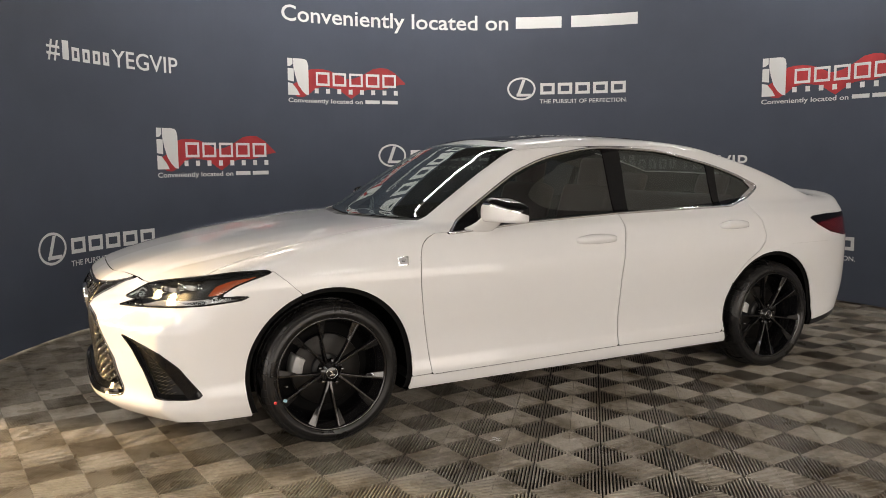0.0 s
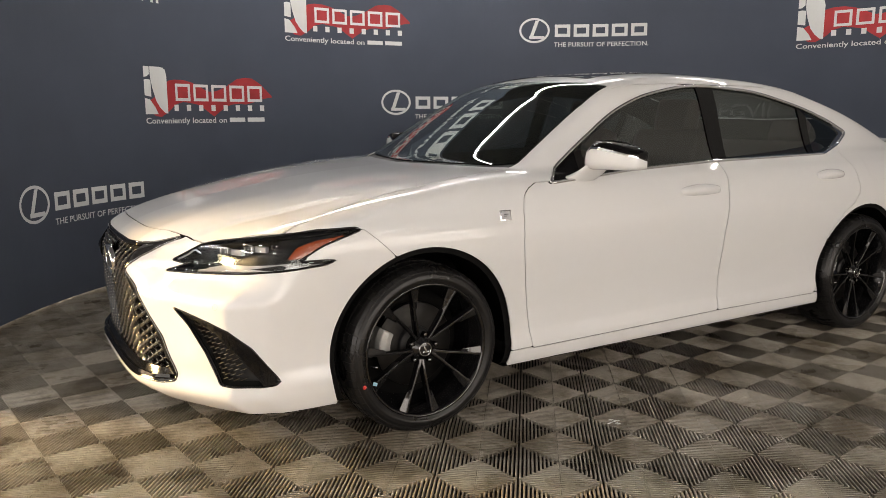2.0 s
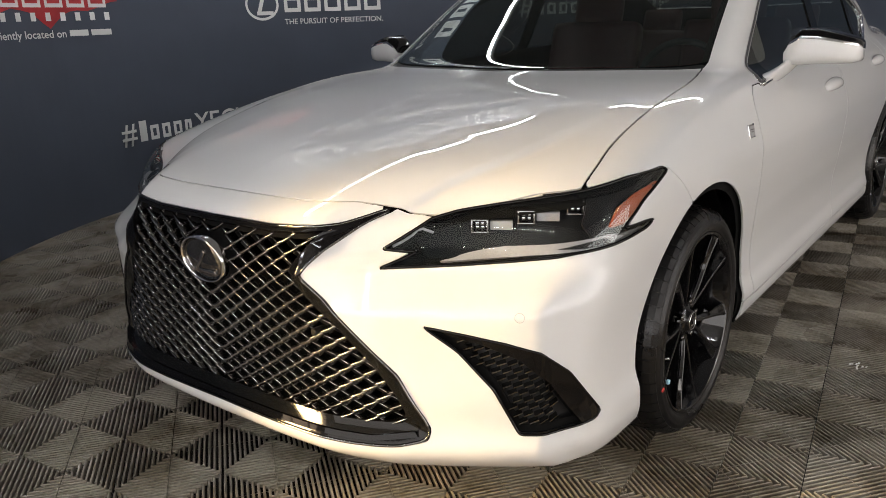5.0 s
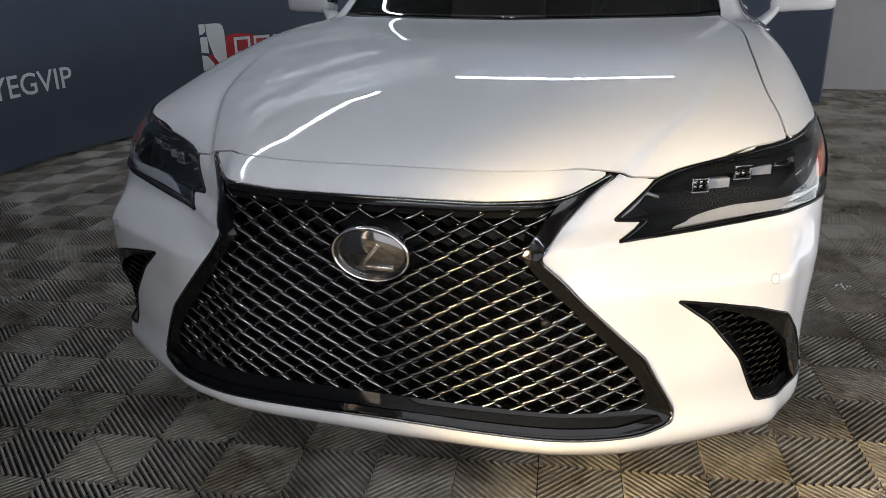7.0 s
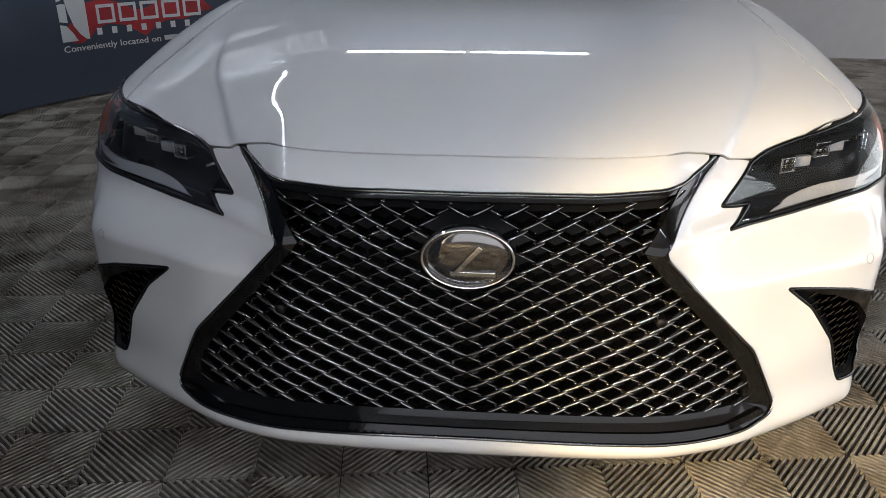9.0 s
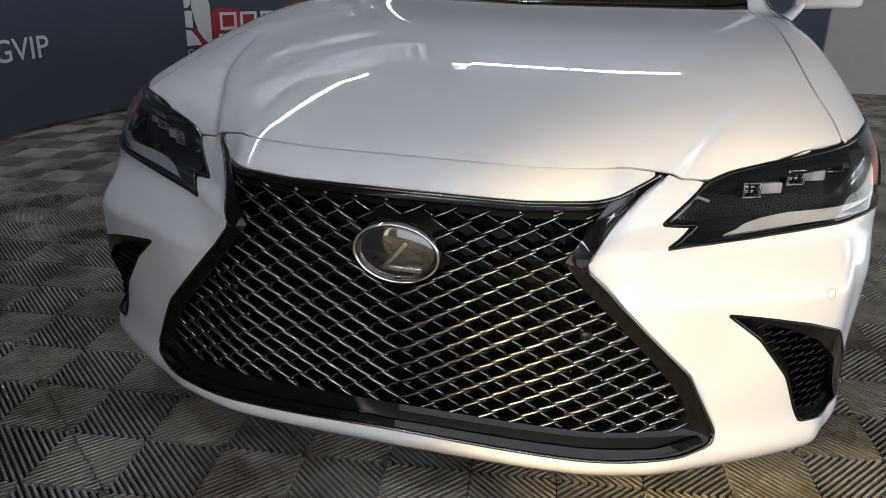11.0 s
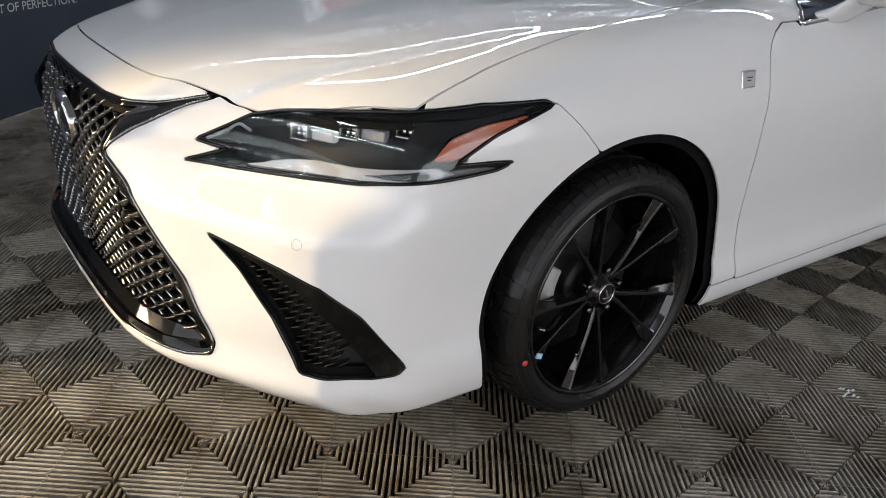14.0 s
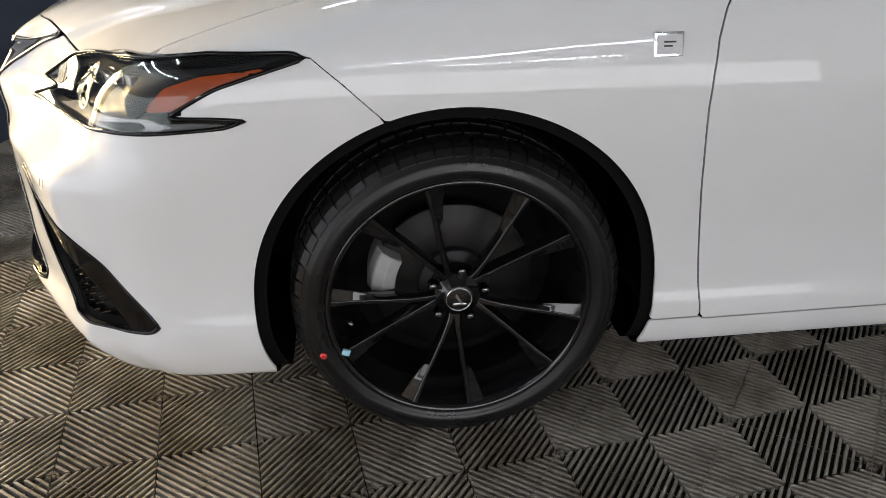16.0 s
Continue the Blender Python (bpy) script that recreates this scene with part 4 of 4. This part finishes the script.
for s in (-1, 1):
    x, z = .374, .832
    y = side_y(x, z)
    lean = Matrix.Translation((x, s * y, z)) @ Matrix.Rotation(s * radians(12), 4, "X")
    bm = bmesh.new()
    add_box(bm, -.027, .027, -.003, .003, -.0215, .0215, .0015, lean)
    fb = part("fender_badge", bm, chrome, car, "small square chrome badge")
    bm = bmesh.new()
    add_box(bm, -.022, .022, s * .0036 - .0008, s * .0036 + .0008, -.0165, .0165, 0, lean)
    part("badge_face", bm, lamp_silver, fb, smooth=False)
    bm = bmesh.new()
    add_box(bm, -.010, .012, s * .0048 - .0006, s * .0048 + .0006, .003, .006, 0, lean)
    add_box(bm, -.010, .006, s * .0048 - .0006, s * .0048 + .0006, -.004, -.001, 0, lean)
    part("badge_mark", bm, dark_plastic, fb, smooth=False)

# ---- car: cabin ----
def seat(x, y, w):
    bm = bmesh.new()
    add_box(bm, x - .28, x + .22, y - w, y + w, .42, .60, .06)
    base = part("seat_cushion", bm, red_leather, car, "dark red leather seat cushion")
    bm = bmesh.new()
    add_box(bm, -.07, .07, -w, w, 0, .62, .05, Matrix.Translation((x + .22, y, .55)) @ Matrix.Rotation(radians(18), 4, "Y"))
    part("backrest", bm, red_leather, base)
    bm = bmesh.new()
    add_box(bm, -.05, .05, -.13, .13, 0, .19, .04, Matrix.Translation((x + .40, y, 1.125)) @ Matrix.Rotation(radians(12), 4, "Y"))
    part("headrest", bm, red_leather, base)


for y in (-.37, .37):
    seat(1.50, y, .25)
bm = bmesh.new()
add_box(bm, 2.15, 2.65, -.66, .66, .42, .60, .05)
bench = part("rear_bench", bm, red_leather, car, "dark red leather rear bench")
bm = bmesh.new()
add_box(bm, -.07, .07, -.66, .66, 0, .55, .05, Matrix.Translation((2.63, 0, .55)) @ Matrix.Rotation(radians(22), 4, "Y"))
part("backrest", bm, red_leather, bench)
for y in (-.4, .4):
    bm = bmesh.new()
    add_box(bm, -.04, .04, -.12, .12, 0, .14, .03, Matrix.Translation((2.84, y, 1.06)) @ Matrix.Rotation(radians(20), 4, "Y"))
    part("headrest", bm, red_leather, bench)
bm = bmesh.new()
add_box(bm, .50, 1.02, -.70, .70, .62, .935, .06)
part("dashboard", bm, black_trim, car, "black dashboard")
v, f = tube([(0, .18 * math.cos(a), .18 * math.sin(a)) for a in [2 * math.pi * k / 40 for k in range(40)]], .014, 10, True)
sw = place_part("steering_wheel", mesh("steering_wheel", v, f, black_trim), car, "black steering wheel", Matrix.Translation((1.16, -.37, .90)) @ Matrix.Rotation(radians(22), 4, "Y"))
bm = bmesh.new()
add_box(bm, -.03, .02, -.07, .07, -.05, .05, .015)
add_box(bm, -.015, .01, -.17, .17, -.012, .012, .004)
part("wheel_boss", bm, black_trim, sw)
bm = bmesh.new()
add_box(bm, .45, 3.0, -.78, .78, .20, .40, .02)
part("cabin_floor", bm, black_trim, car, "dark cabin floor")
# ---- curved backdrop ----
WC, WR, WTOP = (1.661, -.144), 3.534, 3.5


def on_wall(deg, z, out=0.0):
    r = WR - out
    return (WC[0] + r * math.cos(radians(deg)), WC[1] + r * math.sin(radians(deg)), z)


bm = bmesh.new()
rows = []
for i in range(149):
    d = -26.5 + (170.5 + 26.5) * i / 148
    rows.append([bm.verts.new(on_wall(d, z, o)) for z, o in ((.02, 0), (.5, 0), (1.5, 0), (WTOP, 0), (WTOP, -.04), (.02, -.04))])
for a, b in zip(rows, rows[1:]):
    for k in range(6):
        bm.faces.new((a[k], a[(k + 1) % 6], b[(k + 1) % 6], b[k]))
bm.faces.new(rows[0]), bm.faces.new(rows[-1][::-1])
bmesh.ops.recalc_face_normals(bm, faces=bm.faces)
me = bpy.data.meshes.new("wall_backdrop")
bm.to_mesh(me), bm.free()
me.materials.append(banner_mat)
wall_backdrop = tagged(new("wall_backdrop", me), "curved dark navy printed backdrop wall", "backdrop", kind="structure")


# ---- prints on the backdrop ----
OUT = .003


def strip_print(name, cols, deg, z0, mat, label="", out=OUT):
    """A flat print from columns (u, low, high), u metres to the right of the angle deg."""
    v, f = [], []
    for u, lo, hi in cols:
        d = deg - math.degrees(u / WR)
        v += [on_wall(d, z0 + lo, out), on_wall(d, z0 + hi, out)]
    for i in range(len(cols) - 1):
        f.append((2 * i, 2 * i + 2, 2 * i + 3, 2 * i + 1))
    return place_part(name, mesh(name, v, f, mat, smooth=False), wall_backdrop, label)


def bar_print(name, u0, u1, lo, hi, deg, z0, mat=None, out=OUT, slant=0.0):
    """A plain bar, at a slant if wished."""
    n = max(1, int((u1 - u0) / .12))
    v, f = [], []
    for i in range(n + 1):
        u = u0 + (u1 - u0) * i / n
        v += [on_wall(deg - math.degrees(u / WR), z0 + lo, out), on_wall(deg - math.degrees((u + slant) / WR), z0 + hi, out)]
    for i in range(n):
        f.append((2 * i, 2 * i + 2, 2 * i + 3, 2 * i + 1))
    return place_part(name, mesh(name, v, f, mat or print_white, smooth=False), wall_backdrop)


def text_print(words, u0, u1, lo, cap, deg, z0, bold=0.0, out=OUT):
    """Words in the built-in font, bent on to the backdrop; cap is the height of a capital."""
    cu = bpy.data.curves.new("words", "FONT")
    cu.body, cu.size, cu.offset, cu.resolution_u = words, 1.0, bold, 3
    tmp = bpy.data.objects.new("words", cu)
    scene.collection.objects.link(tmp)
    bpy.context.view_layer.update()
    me = bpy.data.meshes.new_from_object(tmp.evaluated_get(bpy.context.evaluated_depsgraph_get()))
    bpy.data.objects.remove(tmp)
    co = np.array([v.co for v in me.vertices])
    x0, x1 = co[:, 0].min(), co[:, 0].max()
    s = (u1 - u0) / (x1 - x0)
    for v, c in zip(me.vertices, co):
        v.co = on_wall(deg - math.degrees((u0 + (c[0] - x0) * s) / WR), z0 + lo + c[1] * cap / .70, out)
    me.materials.clear()
    me.materials.append(print_white)
    return place_part("lettering", me, wall_backdrop, f"white printed words {words[:40]}")


def ring_print(u, z, ru, rz, w, deg, z0, out=OUT):
    v, f = [], []
    n = 48
    for i in range(n):
        a = 2 * math.pi * i / n
        for k in (1, 0):
            d = w * k
            v.append(on_wall(deg - math.degrees((u + (ru - d) * math.cos(a)) / WR), z0 + z + (rz - d) * math.sin(a), out))
    for i in range(n):
        j = (i + 1) % n
        f.append((2 * i, 2 * i + 1, 2 * j + 1, 2 * j))
    return place_part("oval_mark", mesh("oval_mark", v, f, print_white, smooth=False), wall_backdrop)


def plain_letters(u0, u1, lo, hi, count, deg, z0, thick=.22, out=OUT):
    """Plain hollow boxes in place of a brand's letters."""
    step, h = (u1 - u0) / count, hi - lo
    t = h * thick
    for i in range(count):
        a, b = u0 + step * (i + .09), u0 + step * (i + .91)
        v, f = [], []
        for x, y in ((a, lo), (b, lo), (b, hi), (a, hi), (a + t, lo + t), (b - t, lo + t), (b - t, hi - t), (a + t, hi - t)):
            v.append(on_wall(deg - math.degrees(x / WR), z0 + y, out))
        f = [(0, 1, 5, 4), (1, 2, 6, 5), (2, 3, 7, 6), (3, 0, 4, 7)]
        place_part("brand_box", mesh("brand_box", v, f, print_white, smooth=False), wall_backdrop)


def dealer_block(deg, z0):
    w = .0002
    strip_print("red_cloth_print", [(.03, .10, .16), (.10, .055, .20), (.16, .05, .28), (.24, .095, .325), (.30, .145, .335), (.38, .165, .335), (.46, .155, .32), (.52, .145, .30),
                                    (.58, .115, .27), (.63, .08, .25), (.68, .05, .25), (.73, .085, .262), (.80, .13, .29), (.86, .148, .325), (.92, .155, .36), (1.0, .15, .372),
                                    (1.07, .165, .368), (1.15, .19, .325), (1.21, .205, .27), (1.264, .21, .222)], deg, z0, print_red, "red draped cloth print", .0025)
    # white badge of four pieces, parted by dark lines
    strip_print("badge_piece", [(.0, .345, .425), (.03, .35, .425), (.055, .37, .425)], deg, z0, print_white, out=.0035)
    strip_print("badge_piece", [(.0, .21, .325), (.03, .205, .33), (.065, .20, .325)], deg, z0, print_white, out=.0035)
    strip_print("badge_piece", [(.0, .07, .19), (.05, .07, .18), (.10, .07, .12), (.125, .07, .075)], deg, z0, print_white, out=.0035)
    strip_print("badge_piece", [(.062, .35, .425), (.08, .26, .425), (.11, .17, .425), (.15, .115, .425), (.19, .08, .42), (.21, .075, .405), (.222, .075, .36)], deg, z0, print_white, out=.0035)
    plain_letters(.285, 1.18, .172, .305, 5, deg, z0, .17, .004)
    for i in range(8):
        bar_print("city_bar", .285 + .122 * i, .285 + .122 * i + .042, .095, .143, deg, z0, None, .004)
    text_print("Conveniently located on", .0, .80, .0, .043, deg, z0, .012, .004)
    for a, b in ((.83, .985), (1.01, 1.18)):
        bar_print("word_bar", a, b, .004, .040, deg, z0, None, .004)


def maker_block(deg, z0):
    ring_print(.151, .155, .151, .12, .02, deg, z0)
    bar_print("oval_stroke", .10, .135, .085, .25, deg, z0, None, OUT, .06)
    bar_print("oval_stroke", .10, .25, .075, .103, deg, z0)
    plain_letters(.335, 1.258, .093, .212, 5, deg, z0, .26)
    text_print("THE PURSUIT OF PERFECTION.", .345, 1.258, .0, .042, deg, z0, .008)


def tag_block(deg, z0):
    text_print("#", .0, .135, .0, .145, deg, z0, .01)
    for i, (a, b, h) in enumerate(((.155, .235, .14), (.25, .345, .10), (.36, .45, .10), (.465, .555, .10), (.57, .645, .10))):
        plain_letters(a, b, 0, h, 1, deg, z0, .24)
    text_print("YEGVIP", .67, 1.345, .0, .135, deg, z0, .008)


text_print("Conveniently located on", .0, 2.42, 0, .15, 101.4, 2.655, .012)
for a, b in ((2.50, 2.98), (3.08, 3.76)):
    bar_print("word_bar", a, b, .012, .13, 101.4, 2.655)
plain_letters(-.55, 1.25, .36, .78, 5, 101.4, 2.655, .2)
plain_letters(1.45, 4.3, .36, .78, 10, 101.4, 2.655, .2)
for d, z in ((100.6, 1.872), (123.6, 1.165), (64.9, .345), (20.4, 1.80)):
    dealer_block(d, z)
for d, z in ((144.8, .524), (85.0, 1.188), (62.3, 1.886), (25.6, .385)):
    maker_block(d, z)
for d, z in ((141.2, 2.06), (44.0, 1.19), (105.2, .45)):
    tag_block(d, z)

# ---- room ----
def slab(name, x0, x1, y0, y1, z0, z1, mat, label, category):
    bm = bmesh.new()
    add_box(bm, x0, x1, y0, y1, z0, z1)
    me = bpy.data.meshes.new(name)
    bm.to_mesh(me), bm.free()
    me.materials.append(mat)
    return tagged(new(name, me), label, category, kind="structure")


slab("wall_east", 5.75, 5.95, -9, 9, 0, ROOM, wall_grey, "plain light grey painted wall", "wall")
slab("wall_south", -4.4, 5.75, -9.2, -9, 2.85, ROOM, wall_white, "plain white wall above the glass shop front", "wall")
# glowing sheet added behind the south fill lamp, no known window
bm = bmesh.new()
add_box(bm, -4.4, 5.75, -9.16, -9.14, 0, 2.85)
me = bpy.data.meshes.new("glow_sheet_south")
bm.to_mesh(me), bm.free()
me.materials.append(fill_glow)
south_sheet = tagged(new("glow_sheet_south", me), "bright glass shop front, one clear sheet", "window", kind="structure")
slab("wall_north", -4.4, 5.75, 9, 9.2, 0, ROOM, wall_grey, "plain light grey painted wall", "wall")
slab("wall_west", -4.4, -4.2, -9, -7, 0, ROOM, wall_grey, "plain light grey painted wall", "wall")
slab("wall_west_over", -4.4, -4.2, -7, .9, 2.15, ROOM, wall_grey, "plain light grey wall above a glass front", "wall")
slab("wall_west_pier", -4.4, -4.2, .9, 1.35, 0, ROOM, wall_grey, "plain light grey wall pier between a door and a glass front", "wall")
# unseen glowing sheet added behind the west fill lamp
bm = bmesh.new()
add_box(bm, -4.36, -4.34, -7, .9, 0, 2.15)
me = bpy.data.meshes.new("glow_sheet_west")
bm.to_mesh(me), bm.free()
me.materials.append(fill_glow)
tagged(new("glow_sheet_west", me), "bright glass front beside the glazed door", "window", kind="structure")
slab("wall_west_far", -4.4, -4.2, 2.6, 9, 0, ROOM, wall_grey, "plain light grey painted wall", "wall")
slab("wall_west_high", -4.4, -4.2, 1.35, 2.6, 2.7, ROOM, wall_grey, "plain light grey wall above a glazed door", "wall")
bm = bmesh.new()
add_box(bm, -4.36, -4.34, 1.35, 2.6, 0, 2.7)
me = bpy.data.meshes.new("window_pane")
bm.to_mesh(me), bm.free()
me.materials.append(day_glow)
win = tagged(new("window_1", me), "bright daylit glazed door with a grid of bars", "window", kind="structure")
for yy in (1.37, 1.77, 2.18, 2.58):
    bm = bmesh.new()
    add_box(bm, -4.32, -4.28, yy - .018, yy + .018, 0, 2.7)
    part("window_bar", bm, wall_grey, win, smooth=False)
for zz in (.06, .72, 1.38, 2.04, 2.68):
    bm = bmesh.new()
    add_box(bm, -4.315, -4.285, 1.37, 2.58, zz - .018, zz + .018)
    part("window_bar", bm, wall_grey, win, smooth=False)
slab("ceiling", -4.4, 5.95, -9.2, 9.2, ROOM, ROOM + .2, ceiling_mat, "dark ceiling", "ceiling")


def tube_light(x, y, turn):
    t = thing("tube_light", "twin white tube light hung below the ceiling", "ceiling light", "tube lights")
    bm = bmesh.new()
    add_box(bm, -.61, .61, -.04, .04, .02, .07, .008)
    part("housing", bm, wall_grey, t)
    v, f = tube([(-.59, 0, 0), (.59, 0, 0)], .020, 12)
    place_part("tube", mesh("tube", v, f, tube_glow), t, "glowing white tube")
    for s in (-.45, .45):
        v, f = tube([(s, 0, .07), (s, 0, ROOM - CEIL)], .003, 5)
        place_part("wire", mesh("wire", v, f, alu), t)
    t.matrix_basis = pose(x, y, CEIL, 0, 0, turn)
    return t


for k in range(7):
    tube_light(-3.78 + 1.24 * k, 2.3, 0)
for k in range(2):
    tube_light(4.75, .95 - 1.24 * k, 90)
for k in range(3):
    tube_light(-.2 + 1.165 * k, -6.75 + .424 * k, 20)
for k in range(2):
    tube_light(.9 + 1.165 * k, -7.7 + .424 * k, 20)
for k in range(5):
    tube_light(-3.5, 2.6 - 1.24 * k, 90)
for k in range(3):
    tube_light(-2.6, 3.78 - 1.24 * k, 90)
for k in range(3):
    tube_light(-3.95, 3.78 - 1.24 * k, 90)

# ---- floor ----
TILE, NODE, TILT_DEG = .28914, (-.885, -.540), -37.09
floor = new("floor", mesh("floor", [(-16, -16, -.014), (16, -16, -.014), (16, 16, -.014), (-16, 16, -.014)], [(0, 1, 2, 3)], under_mat))
tagged(floor, "grey-brown interlocking rib tile floor", "floor", kind="structure")


def tile_geometry():
    """Ribs that run from each edge of a square tile to its diagonals."""
    h, n = TILE / 2, 20
    pitch = TILE / n
    v, f = [], []
    for q in range(4):
        c, s = ((1, 0), (0, 1), (-1, 0), (0, -1))[q]
        for i in range(n):
            u = -h + (i + .5) * pitch
            w, top, low = .0039, 0.0, -.013
            lo, hi = -h, -abs(u) - .002
            if hi - lo < .003:
                continue
            hi0, hi1 = -abs(u - w * .9) - .002, -abs(u + w * .9) - .002
            b = len(v)
            for (du, z) in ((-w, low), (-w * .8, top - .001), (-w * .5, top), (w * .5, top), (w * .8, top - .001), (w, low)):
                for y in (lo, -abs(u + du) - .0022):
                    v.append((c * (u + du) - s * y, s * (u + du) + c * y, z))
            for k in range(5):
                a = b + 2 * k
                f.append((a, a + 2, a + 3, a + 1))
            f.append((b + 1, b + 3, b + 5, b + 7, b + 9, b + 11))
        # thin seam strip along the edge
        b = len(v)
        for uu in (-h, h):
            for y, z in ((-h - .0012, -.004), (-h - .0012, .0004), (-h + .0012, .0004), (-h + .0012, -.004)):
                v.append((c * uu - s * y, s * uu + c * y, z))
        f += [(b + 1, b + 2, b + 6, b + 5)]
    return v, f


tv, tf = tile_geometry()
tile_me = mesh("tile", tv, tf, tile_mat, smooth=False)
ca, sa = math.cos(radians(TILT_DEG)), math.sin(radians(TILT_DEG))
near, rest = [], []
for i in range(-26, 27):
    for j in range(-26, 27):
        u, w = (i + .5) * TILE, (j + .5) * TILE
        x, y = NODE[0] + u * ca - w * sa, NODE[1] + u * sa + w * ca
        if math.hypot(x - 1.2, y) > 6.2:
            continue
        d = math.hypot((x + .2) * .62, y + 1.3)
        (near if d < 1.62 else rest).append((d, x, y))
near.sort()
for d, x, y in near[:300]:
    ob = new("tile", tile_me)
    ob.parent = floor
    ob.matrix_basis = pose(x, y, 0, 0, 0, TILT_DEG)
rest += near[300:]
base = np.array(tv)
base = np.c_[base[:, 0] * ca - base[:, 1] * sa, base[:, 0] * sa + base[:, 1] * ca, base[:, 2]]
allv = np.concatenate([base + (x, y, 0) for d, x, y in rest])
k = len(base)
allf = [tuple(i + n * k for i in face) for n in range(len(rest)) for face in tf]
ob = new("far_tiles", mesh("far_tiles", allv, allf, tile_mat, smooth=False))
ob.parent = floor
tagged(ob, "rows of rib tiles", kind="stuff")


# pale scuff on a tile
bm = bmesh.new()
for k in range(9):
    a = .7 * k
    add_box(bm, .69 + .015 * math.cos(a) * (k % 3), .69 + .015 * math.cos(a) * (k % 3) + .014, -1.24 + .009 * math.sin(a) * (k % 4), -1.234 + .009 * math.sin(a) * (k % 4), .0004, .0022, .0006)
me = bpy.data.meshes.new("paint_chip")
bm.to_mesh(me), bm.free()
me.materials.append(print_white)
tagged(new("paint_chip", me), "small pale flakes lying on a floor tile", "debris", kind="stuff")
